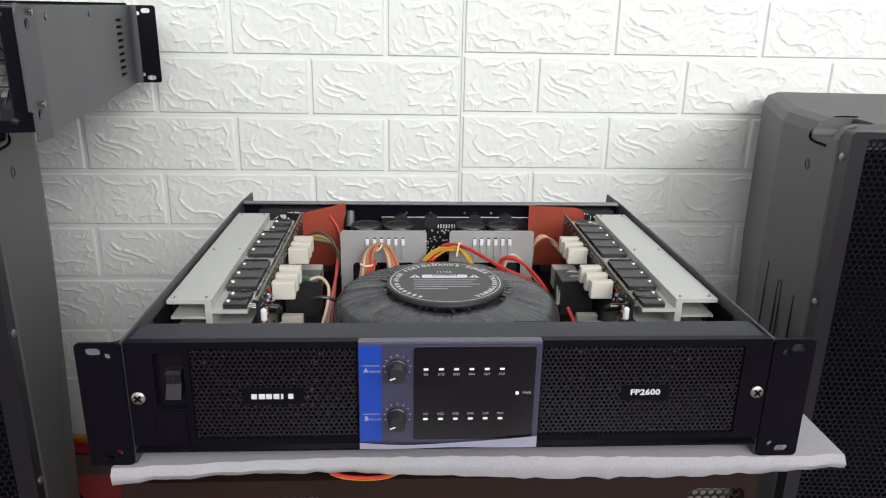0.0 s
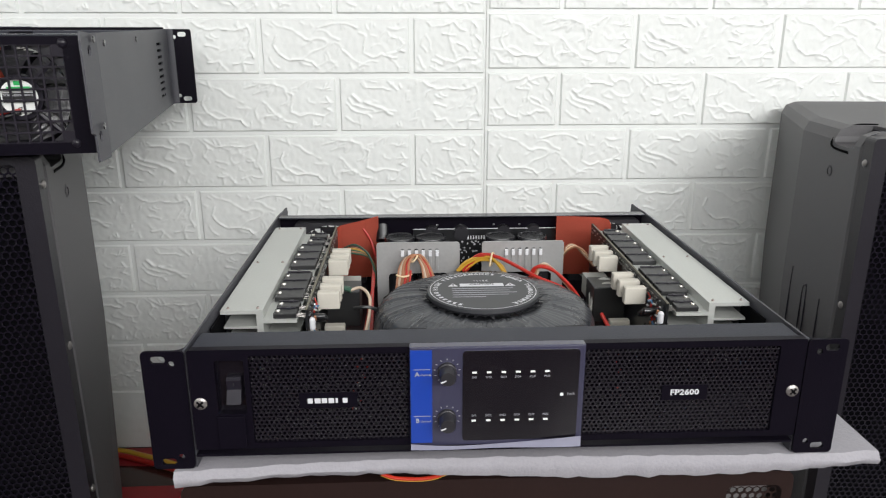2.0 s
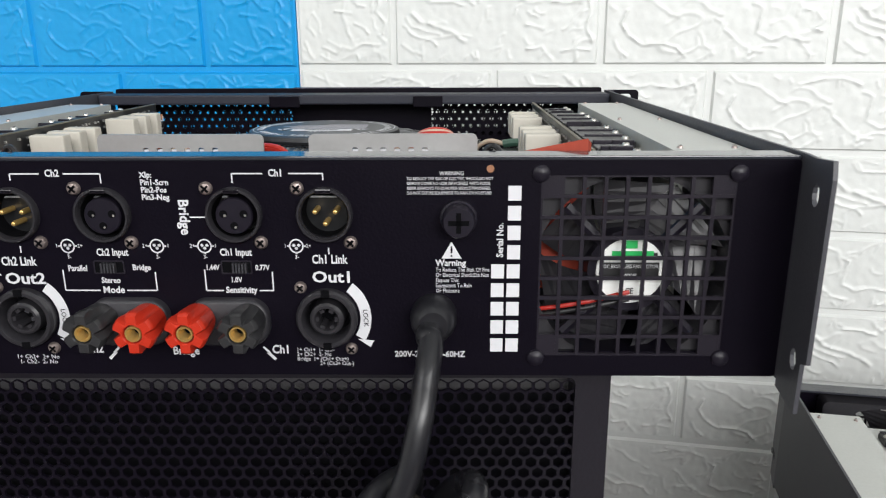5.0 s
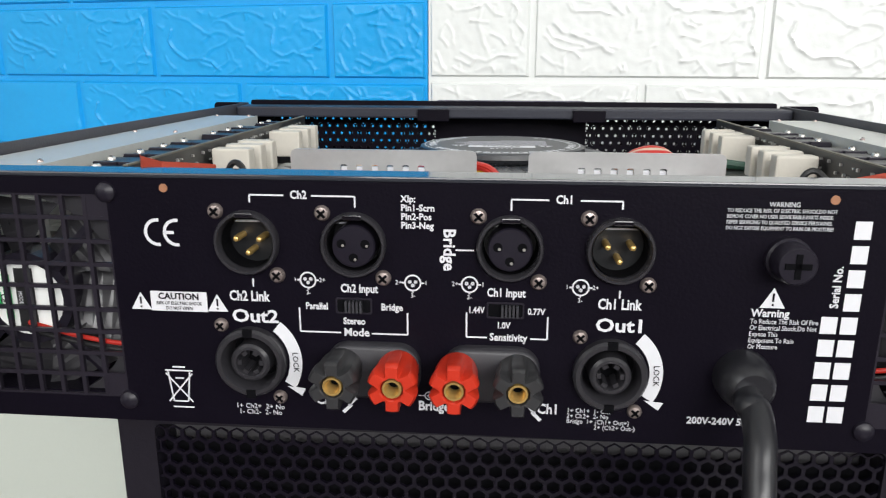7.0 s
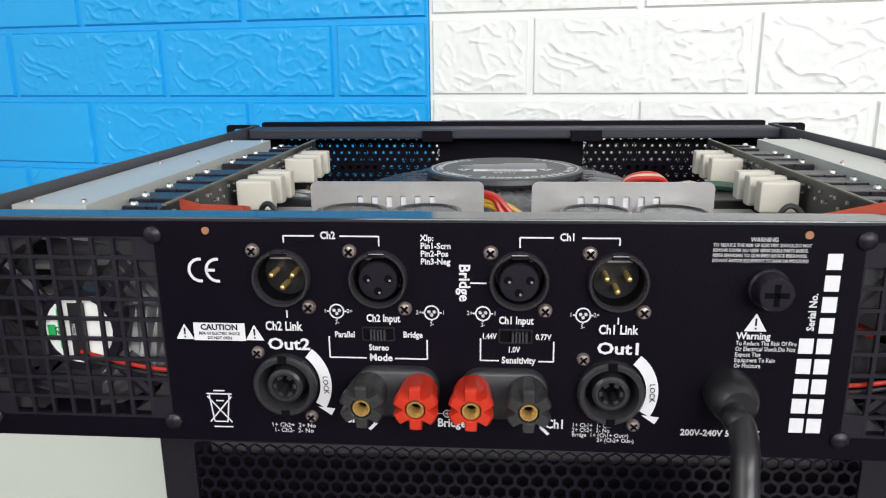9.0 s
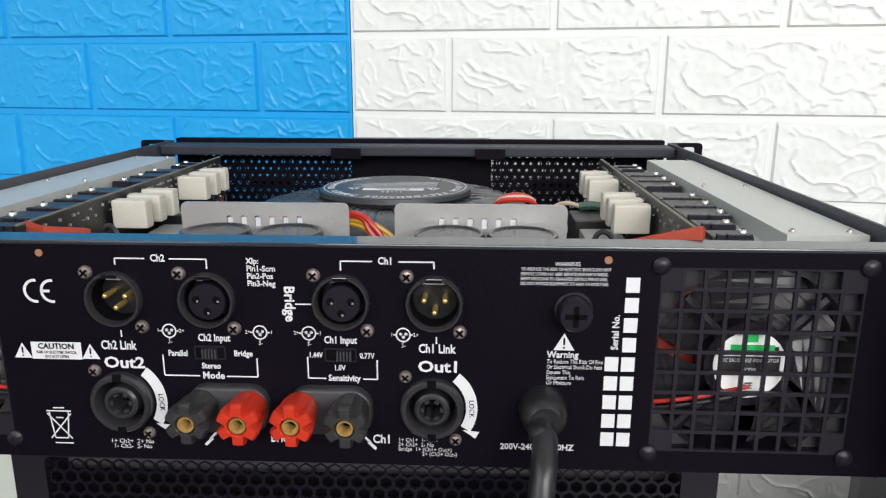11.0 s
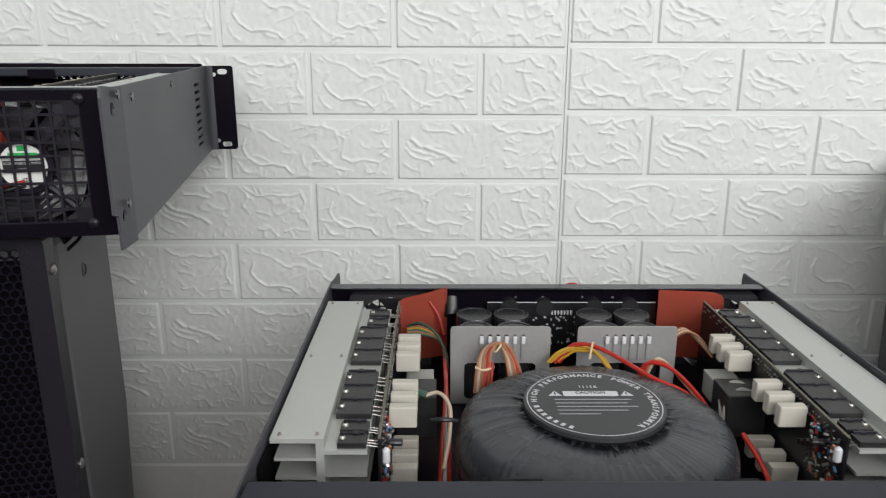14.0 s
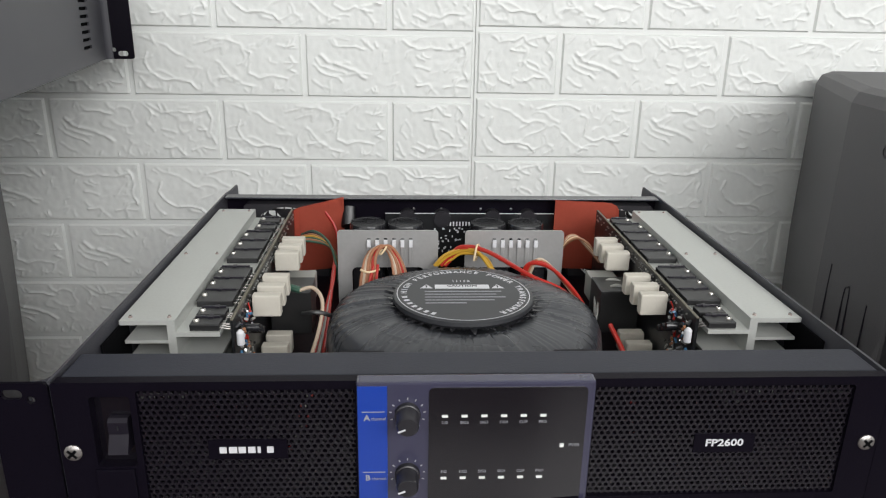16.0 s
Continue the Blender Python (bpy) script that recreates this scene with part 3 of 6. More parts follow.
def build_module():
    mod = part("control_module", box(bmesh.new(), -0.0625, 0.0555, -0.0095, -0.001, 0.0145, 0.0884, 0.0012), "module_film", amp, "slate blue control panel under clear film")
    mod.location = (0, 0.0055, 0.003)
    part("blue_strip", box(bmesh.new(), -0.0620, -0.0475, -0.0101, -0.0094, 0.0175, 0.0865), "blue_strip", mod, "blue vertical strip")
    bm = plate(bmesh.new(), rounded(-0.0270, 0.0515, 0.0185, 0.0855, 0.0025), [], -0.0102, -0.0094)
    part("window", bm, "black_gloss", mod, "glossy black indicator window")
    bm = bmesh.new()
    for k in range(13):
        a, b = k / 13, (k + 1) / 13
        z = lambda t: 0.0172 - 0.0024 * math.sin(t * 4.2) + 0.0014 * t
        vs = [bm.verts.new((-0.0622 + 0.117 * t, -0.0112 - 0.0006 * math.sin(9 * t), h)) for t, h in ((a, 0.0125), (b, 0.0125), (b, z(b)), (a, z(a)))]
        bm.faces.new(vs)
    part("protective_film", bm, "film_clear", mod, "peeling edge of clear protective film")
    for z, ch in ((0.0712, "A"), (0.0365, "B")):
        prof = [(0.0063, 0.0), (0.0063, 0.003), (0.0057, 0.0034), (0.0054, 0.0118), (0.0047, 0.0130), (0.001, 0.0132)]
        knob = part("knob", lathe(bmesh.new(), prof, (-0.0375, -0.0095, z), (0, -1, 0), 28), "insert_grey", mod, "black round level knob", True)
        bm = box(bmesh.new(), -0.0004, 0.0004, -0.0236, -0.0232, 0.0012, 0.0050)
        bmesh.ops.rotate(bm, cent=(0, 0, 0), matrix=Matrix.Rotation(radians(-112), 3, "Y"), verts=bm.verts)
        bmesh.ops.translate(bm, vec=(-0.0375, 0, z), verts=bm.verts)
        part("pointer", bm, "silk_white", knob, "white pointer line")
        bm = bmesh.new()
        for k in range(11):
            a = radians(230 - 28 * k)
            t = box(bmesh.new(), -0.00025, 0.00025, -0.0098, -0.0096, 0.0078, 0.0090)
            bmesh.ops.rotate(t, cent=(0, 0, 0), matrix=Matrix.Rotation(radians(90) - a, 3, "Y"), verts=t.verts)
            bmesh.ops.translate(t, vec=(-0.0375, 0, z), verts=t.verts)
            me = bpy.data.meshes.new("tick")
            t.to_mesh(me)
            bm.from_mesh(me)
            t.free()
            bpy.data.meshes.remove(me)
        part("scale_marks", bm, "silk_dim", mod, "fine printed scale marks")
        words(ch, 0.0046, "silk_dim", mod, front_pose(-0.0575, z - 0.002, -0.0103))
        words("channel", 0.0024, "silk_dim", mod, front_pose(-0.0518, z - 0.0024, -0.0103))
        part("line", box(bmesh.new(), -0.0600, -0.0488, -0.0104, -0.0101, z + 0.0013, z + 0.0016), "silk_dim", mod)
    for z, dz in ((0.0700, -0.0037), (0.0340, 0.0037)):
        for k, tx in enumerate(("SIG", "SIG2", "SIG3", "SIG4", "CLIP", "PRO")):
            x = -0.0192 + 0.0098 * k
            part("indicator", box(bmesh.new(), x - 0.0015, x + 0.0015, -0.0108, -0.0100, z - 0.0006, z + 0.0006), "label_white", mod, "small pale indicator lamp")
            words(tx, 0.0022, "silk_dim", mod, front_pose(x, z + dz, -0.0104))
    part("indicator", box(bmesh.new(), 0.0392, 0.0412, -0.0108, -0.0100, 0.0515, 0.0535), "label_white", mod, "small pale power lamp")
    words("PWR", 0.0026, "silk_dim", mod, front_pose(0.0465, 0.0525, -0.0104))


def build_inside():
    for s in (-1, 1):
        # finned heat sink, one extruded section
        X = lambda d: s * (0.2085 - d)
        outline = [(0, .084), (.0325, .084), (.0325, .0760), (.0585, .0760), (.0585, .0733), (.0325, .0733), (.0325, .060), (.058, .060), (.058, .058), (.0325, .058), (.0325, .045), (.058, .045), (.058, .043), (.0325, .043), (.0325, .012)]
        outline += [(.0275, .012)] + [p for z in (.030, .043, .056, .069) for p in ((.0275, z), (.002, z), (.002, z + .002), (.0275, z + .002))] + [(.0275, .081), (0, .081)]
        bm = bmesh.new()
        ends = [[bm.verts.new((X(d), y, z)) for d, z in outline] for y in (0.086, 0.319)]
        for k in range(len(outline)):
            j = (k + 1) % len(outline)
            bm.faces.new((ends[0][k], ends[0][j], ends[1][j], ends[1][k]))
        bm.faces.new(ends[0][::-1])
        bm.faces.new(ends[1])
        hs = part("heat_sink", bm, "aluminium", amp, "long pale aluminium heat sink")
        for y in (0.091, 0.203, 0.313):
            for d in (0.005, 0.028):
                cross_screw(hs, (X(d), y, 0.0834), (0, 0, 1), 0.0013)
        # flat transistors along the lower shelf
        for y in (0.301, 0.281, 0.2575, 0.2355, 0.2135, 0.1765, 0.1555, 0.1345, 0.1090, 0.0935):
            small = y in (0.109, 0.0935, 0.301) or (y == 0.281 and s < 0)
            w = 0.0056 if small else 0.0099
            d0 = 0.040 if small else 0.0345
            bm = box(bmesh.new(), min(X(d0), X(0.0578)), max(X(d0), X(0.0578)), y - w, y + w, 0.0760, 0.0802, 0.0006)
            tr = part("transistor", bm, "chip", amp, "black flat power transistor")
            cross_screw(tr, (X(d0 + 0.0030), y, 0.0802), (0, 0, 1), 0.0019, "chrome")
            bm = box(bmesh.new(), min(X(d0 + 0.001), X(0.0560)), max(X(d0 + 0.001), X(0.0560)), y + w - 0.0009, y + w + 0.0009, 0.0780, 0.0812, 0.0004)
            box(bm, min(X(d0 + 0.009), X(d0 + 0.012)), max(X(d0 + 0.009), X(d0 + 0.012)), y + w - 0.0020, y + w + 0.0020, 0.0790, 0.0813, 0.0003)
            part("clamp", bm, "black_plastic", tr, "black clamp between transistors")
            for k in (-1, 0, 1):
                part("lead", sweep(bmesh.new(), [(X(0.0575), y + k * w * 0.55, 0.0772), (X(0.0605), y + k * w * 0.55, 0.0768), (X(0.0650), y + k * w * 0.55, 0.0760)], 0.0004, 5, 3), "steel", tr, "tinned lead")
        # upright circuit board
        xb = s * 0.1425
        bm = box(bmesh.new(), xb - 0.0008, xb + 0.0008, 0.086, 0.319, 0.014, 0.0838)
        pcb = part("circuit_board", bm, "board", amp, "dark upright circuit board")
        part("board_edge", box(bmesh.new(), xb - 0.0009, xb + 0.0009, 0.086, 0.319, 0.0838, 0.0845), "board_edge", pcb, "raw pale board edge")
        rng = random.Random(5)
        bm = bmesh.new()
        for k in range(64):
            y = 0.090 + 0.0036 * k
            for z in (0.0805, 0.0765):
                if rng.random() < 0.62:
                    a = rng.uniform(0.0006, 0.0015)
                    box(bm, xb - 0.0018, xb + 0.0018, y - a / 2, y + a / 2, z - a / 2, z + a / 2)
        part("solder_joints", bm, "solder", pcb, "rows of bright solder joints")
        # ceramic resistors
        for y, z0 in ((0.247, 0.0668), (0.231, 0.0668), (0.215, 0.0668), (0.168, 0.0668), (0.1505, 0.0668), (0.133, 0.0668), (0.168, 0.0215), (0.1505, 0.0215), (0.133, 0.0215)):
            bm = box(bmesh.new(), min(s * 0.1210, s * 0.1395), max(s * 0.1210, s * 0.1395), y - 0.0038, y + 0.0038, z0, z0 + 0.0150, 0.0011)
            part("ceramic_resistor", bm, "ceramic", amp, "ivory ceramic block resistor")
        # relay, small parts low on the board
        part("relay", box(bmesh.new(), min(s * 0.108, s * 0.138), max(s * 0.108, s * 0.138), 0.178, 0.206, 0.030, 0.064, 0.001), "chip", amp, "black relay box")
        part("terminal_block", box(bmesh.new(), min(s * 0.110, s * 0.132), max(s * 0.110, s * 0.132), 0.210, 0.230, 0.040, 0.060, 0.001), "wire_grey", amp, "grey screw terminal block")
        for k in range(96):
            y, z = rng.uniform(0.0885, 0.124), rng.uniform(0.040, 0.079)
            x = s * (0.1415 - abs(rng.gauss(0, 0.0022)))
            mat = rng.choice(("wire_brown", "solder", "wire_grey", "chip", "label_grey", "part_blue", "silk_white", "chip", "solder", "wire_red", "label_grey"))
            r, n = rng.uniform(0.0005, 0.0011), rng.uniform(0.0008, 0.0026)
            way = Vector((rng.uniform(-0.5, 0.5), rng.uniform(-1, 1), rng.uniform(-1, 1))).normalized() * n
            part("small_part", cyl(bmesh.new(), Vector((x, y, z)) - way, Vector((x, y, z)) + way, r, seg=8), mat, pcb)
        part("film_capacitor", lathe(bmesh.new(), [(0.0010, 0), (0.0024, 0.001), (0.0024, 0.009), (0.0010, 0.0105)], (s * 0.1385, 0.0885, 0.066), (0, 0, 1), 14), "silk_white", pcb, "small white capacitor", True)
        for k in range(3):
            part("electrolytic", cyl(bmesh.new(), (s * 0.1405, 0.104 + 0.007 * k, 0.071 - 0.004 * k), (s * 0.1300, 0.104 + 0.007 * k, 0.071 - 0.004 * k), 0.0024, seg=14), "tape_wrap", pcb, "small black electrolytic capacitor")
        # fan behind the vent
        xf = VENTS[0 if s < 0 else 1]
        bm = plate(bmesh.new(), rounded(xf - 0.0395, xf + 0.0395, 0.0035, 0.0825, 0.004), [disc(xf, 0.0425, 0.0375, 28)], 0.348, 0.372)
        fan = part("cooling_fan", bm, "fan_grey", amp, "black cooling fan frame")
        for k in range(7):
            a0 = 2 * math.pi * k / 7
            prev, bm = None, bmesh.new()
            for j in range(6):
                r = 0.0155 + 0.0212 * j / 5
                a = a0 + 0.30 * j / 5
                p = bm.verts.new((xf + r * math.cos(a), 0.353, 0.0425 + r * math.sin(a)))
                q = bm.verts.new((xf + r * math.cos(a + 0.80), 0.367, 0.0425 + r * math.sin(a + 0.80)))
                if prev:
                    bm.faces.new((prev[0], p, q, prev[1]))
                prev = (p, q)
            part("blade", bm, "fan_grey", fan)
        part("hub", cyl(bmesh.new(), (xf, 0.349, 0.0425), (xf, 0.3705, 0.0425), 0.0165, seg=28), "black_plastic", fan, "black fan hub")
        turn = 0 if s < 0 else 90
        lab = part("sticker", cyl(bmesh.new(), (xf, 0.3705, 0.0425), (xf, 0.3709, 0.0425), 0.0132, seg=28), "label_white", fan, "round white maker sticker")
        for u0, u1, z0, z1, mt in ((-0.011, 0.011, -0.0034, 0.0034, "chip"), (-0.0075, 0.0085, 0.0052, 0.0080, "label_green"), (-0.0022, 0.0022, 0.0090, 0.0122, "label_green"),
                                   (0.0085, 0.0100, 0.0058, 0.0073, "chip")):
            bm = bmesh.new()
            pts = [(u0, z0), (u1, z0), (u1, z1), (u0, z1)]
            c, q = math.cos(radians(turn)), math.sin(radians(turn))
            dd = 0.3712 if mt == "chip" else 0.3714
            bm.faces.new([bm.verts.new((xf - (c * u - q * z), dd, 0.0425 + (q * u + c * z))) for u, z in pts])
            part("print", bm, mt, lab)
        for tx, zz, sz, mt in (("DC BRUSHLESS FAN MOTOR", 0.0018, 0.0021, "silk_white"), ("MODEL", -0.0019, 0.0021, "silk_white"), ("CE", -0.0082, 0.0034, "chip")):
            words(tx, sz, mt, lab, Matrix.Translation((xf, 0.3716, 0.0425)) @ Matrix.Rotation(radians(-turn), 4, "Y") @ pose(0, 0, 0, 90, 0, 180) @ Matrix.Translation((0, zz, 0)), squeeze=0.78)
        for k in range(4):
            a = radians(45 + 90 * k)
            part("strut", sweep(bmesh.new(), [(xf + 0.016 * math.cos(a), 0.370, 0.0425 + 0.016 * math.sin(a)), (xf + 0.036 * math.cos(a), 0.370, 0.0425 + 0.036 * math.sin(a))], 0.0022, 6, 2), "black_plastic", fan)
        wire("fan_wire", [(xf + s * 0.0, 0.372, 0.034), (xf - s * 0.018, 0.3735, 0.030), (xf - s * 0.034, 0.371, 0.027), (xf - s * 0.05, 0.36, 0.024)], 0.0009, "wire_red", fan, "thin red fan wire")
        wire("fan_wire", [(xf + s * 0.0, 0.372, 0.031), (xf - s * 0.018, 0.3735, 0.0275), (xf - s * 0.034, 0.371, 0.0245), (xf - s * 0.05, 0.36, 0.021)], 0.0009, "wire_black", fan, "thin black fan wire")
        # bracket with louvres in front of the capacitors
        x0, x1 = (-0.0960, -0.0105) if s < 0 else (0.0125, 0.0975)
        first = -0.0695 if s < 0 else 0.0375
        outline = rounded(x0, x1, 0.012, 0.0836, 0.003)
        holes = [rounded(first + 0.0071 * k - 0.0016, first + 0.0071 * k + 0.0016, 0.0710, 0.0768, 0.0008, 2) for k in range(6)]
        holes.append(rounded(x0 + 0.012, x1 - 0.012, 0.016, 0.0505, 0.004))
        br = part("bracket", plate(bmesh.new(), outline, holes, 0.2600, 0.2615), "aluminium_sheet", amp, "bare aluminium bracket with six louvres")
        for k in range(6):
            x = first + 0.0071 * k
            part("louvre", box(bmesh.new(), x - 0.0016, x + 0.0016, 0.2588, 0.2599, 0.0540, 0.0715, 0.0004), "aluminium_sheet", br)
            # white colour stands in for light caught by the bare metal tip
            part("louvre_tab", box(bmesh.new(), x - 0.0016, x + 0.0016, 0.2570, 0.2599, 0.0694, 0.0756, 0.0004), "silk_white", br, "bent louvre tip, whitened for the light it catches")
        # reservoir capacitors
        for x in ((-0.0730, -0.0385) if s < 0 else (0.0385, 0.0735)):
            for y in (0.2795, 0.3140):
                prof = [(0.0168, 0.0), (0.0168, 0.0600), (0.0162, 0.0618), (0.0148, 0.0618), (0.0142, 0.0610), (0.001, 0.0610)]
                part("capacitor", lathe(bmesh.new(), prof, (x, y, 0.012), (0, 0, 1), 28), "tape_wrap", amp, "tall black capacitor")
    # board by the back panel
    bm = box(bmesh.new(), -0.058, 0.108, 0.3655, 0.367, 0.016, 0.0710)
    rb = part("input_board", bm, "board", amp, "black input circuit board")
    part("board_edge", box(bmesh.new(), -0.058, 0.108, 0.3654, 0.3671, 0.0710, 0.0716), "silk_white", rb, "pale upper edge")
    rng = random.Random(11)
    for k in range(11):
        part("pin", box(bmesh.new(), 0.002 + 0.0031 * k + (0.004 if k > 7 else 0), 0.0034 + 0.0031 * k + (0.004 if k > 7 else 0), 0.363, 0.3654, 0.059, 0.0630), "silk_white", rb)
    bm = bmesh.new()
    for k in range(70):
        x, z = rng.uniform(-0.012, 0.045), rng.uniform(0.028, 0.057)
        a, b = rng.choice(((0.0006, 0.0011), (0.0011, 0.0006), (0.0008, 0.0008)))
        box(bm, x - a, x + a, 0.3648, 0.3654, z - b, z + b)
    part("chip_parts", bm, "silk_cap", rb, "tiny surface parts")
    part("chip", box(bmesh.new(), 0.021, 0.027, 0.3638, 0.3654, 0.040, 0.056), "chip", rb)
    for x in (-0.03, -0.003, 0.036, 0.066):
        cross_screw(amp, (x, 0.3765, 0.0745), (0, -1, 0), 0.0012, "solder", "small panel rivet")


def build_transformer():
    # wound ring wrapped in creased film
    cx, cy = 0.0030, 0.1515
    seg, bm = 420, bmesh.new()
    rng = random.Random(3)
    # pleats of uneven width, each a shallow ramp with a sharp edge
    pleat, at = [], 0
    while at < seg:
        wide = rng.choice((3, 4, 4, 5, 6, 7))
        high = rng.uniform(0.25, 1.0)
        pleat += [high * k / wide for k in range(wide)]
        at += wide
    prof = [(0.086, 0.011, 0.1), (0.0945, 0.017, 0.2), (0.0972, 0.026, 0.35), (0.0972, 0.040, 0.5), (0.0958, 0.0500, 0.7), (0.0925, 0.0570, 0.9), (0.087, 0.0612, 1.0), (0.079, 0.0640, 1.1), (0.069, 0.0660, 1.15), (0.060, 0.0672, 1.1), (0.053, 0.0674, 1.0), (0.048, 0.0655, 0.7), (0.04, 0.062, 0.3)]
    rings = []
    for n, (r, z, k) in enumerate(prof):
        ring = []
        for i in range(seg):
            a = 2 * math.pi * i / seg
            j = k * (0.0013 * pleat[(i + n // 2) % seg] + 0.0006 * math.sin(5 * a + 1) + 0.0005 * noise.noise(Vector((9 * math.cos(a), 9 * math.sin(a), 60 * r))))
            ring.append(bm.verts.new((cx + (r + 0.3 * j) * math.cos(a), cy + (r + 0.3 * j) * math.sin(a), z + j)))
        rings.append(ring)
    for lo, hi in zip(rings, rings[1:]):
        for i in range(seg):
            bm.faces.new((lo[i], lo[(i + 1) % seg], hi[(i + 1) % seg], hi[i]))
    bm.faces.new(rings[-1])
    tor = part("transformer", bm, "wrap", amp, "round transformer wrapped in creased black film", True)
    top, cc = 0.0738, Vector((cx - 0.001, cy + 0.002, 0))
    prof = [(0.044, 0.0), (0.0475, 0.001), (0.0495, 0.0035), (0.0490, 0.0062), (0.0475, 0.0068), (0.001, 0.0068)]
    cap = part("cap", lathe(bmesh.new(), prof, (cx - 0.001, cy + 0.002, 0.0668), (0, 0, 1), 64), "label_grey", tor, "dark round cap with white print")
    bm = bmesh.new()
    for k in range(46):
        a, w, far = 2 * math.pi * (k + rng.uniform(-0.3, 0.3)) / 46, rng.uniform(0.03, 0.07), rng.uniform(0.0515, 0.0590)
        low_z, tip = 0.0688, 0.0684 + rng.uniform(0.0, 0.0012)
        p = [cc + Vector((r * math.cos(a + d), r * math.sin(a + d), z)) for r, d, z in ((0.0470, -w, low_z), (far, 0.0, tip), (0.0470, w, low_z))]
        top_v, low_v = [bm.verts.new(q) for q in p], [bm.verts.new(q - Vector((0, 0, 0.0004))) for q in p]
        bm.faces.new(top_v)
        bm.faces.new(low_v[::-1])
        for i in range(3):
            bm.faces.new((low_v[i], low_v[(i + 1) % 3], top_v[(i + 1) % 3], top_v[i]))
    part("tape_end", bm, "tape_wrap", tor, "ragged black tape ends under the cap")
    for r0, r1 in ((0.0460, 0.0467),):
        bm, n = bmesh.new(), 72
        a = [[bm.verts.new(cc + Vector((r * math.cos(2 * math.pi * k / n), r * math.sin(2 * math.pi * k / n), top))) for k in range(n)] for r in (r0, r1)]
        for k in range(n):
            bm.faces.new((a[0][k], a[0][(k + 1) % n], a[1][(k + 1) % n], a[1][k]))
        part("ring", bm, "silk_cap", cap, "fine white ring")
    text = "HIGH PERFORMANCE POWER TRANSFORMER"
    for k, ch in enumerate(text):
        if ch != " ":
            a = radians(178 - 7.05 * k)
            p = cc + Vector((0.0415 * math.cos(a), 0.0415 * math.sin(a), top))
            words(ch, 0.0060, "silk_cap", cap, Matrix.Translation(p) @ pose(0, 0, 0, 0, 0, math.degrees(a) - 90))
    bm = bmesh.new()
    for k in range(7):
        a = radians(190 + 8.0 * k)
        p = cc + Vector((0.0417 * math.cos(a), 0.0417 * math.sin(a), top))
        t, n = Vector((-math.sin(a), math.cos(a), 0)), Vector((math.cos(a), math.sin(a), 0))
        bm.faces.new([bm.verts.new(p + t * i * 0.0014 + n * j * 0.0019) for i, j in ((-1, -1), (1, -1), (1, 1), (-1, 1))])
    part("maker_bars", bm, "silk_cap", cap, "maker mark as plain bars")
    part("caution_bar", box(bmesh.new(), cc.x - 0.0195, cc.x + 0.0195, cc.y + 0.0085, cc.y + 0.0155, top - 0.0004, top + 0.0001), "silk_cap", cap, "white caution panel")
    words("CAUTION", 0.0048, "label_grey", cap, Matrix.Translation(cc + Vector((0, 0.0128, top + 0.0002))))
    words("1 1 1 5 K", 0.0044, "silk_cap", cap, Matrix.Translation(cc + Vector((0, 0.0225, top))), squeeze=0.8)
    for sx in (-1, 1):
        bm = bmesh.new()
        bm.faces.new([bm.verts.new(cc + Vector((sx * 0.0255 + i, 0.0082 + j, top + 0.0001))) for i, j in ((-0.0048, 0), (0.0048, 0), (0, 0.0078))])
        tri = part("warning_triangle", bm, "silk_cap", cap, "white warning triangle")
        part("mark", box(bmesh.new(), cc.x + sx * 0.0255 - 0.0005, cc.x + sx * 0.0255 + 0.0005, cc.y + 0.0098, cc.y + 0.0138, top, top + 0.0003), "label_grey", tri)
    for k, w in enumerate((0.056, 0.052, 0.058, 0.050, 0.030)):
        part("text_bar", box(bmesh.new(), cc.x - 0.027, cc.x - 0.029 + w, cc.y + 0.0027 - 0.0052 * k, cc.y + 0.0035 - 0.0052 * k, top - 0.0004, top + 0.00005), "silk_dim", cap, "small print as plain bars")


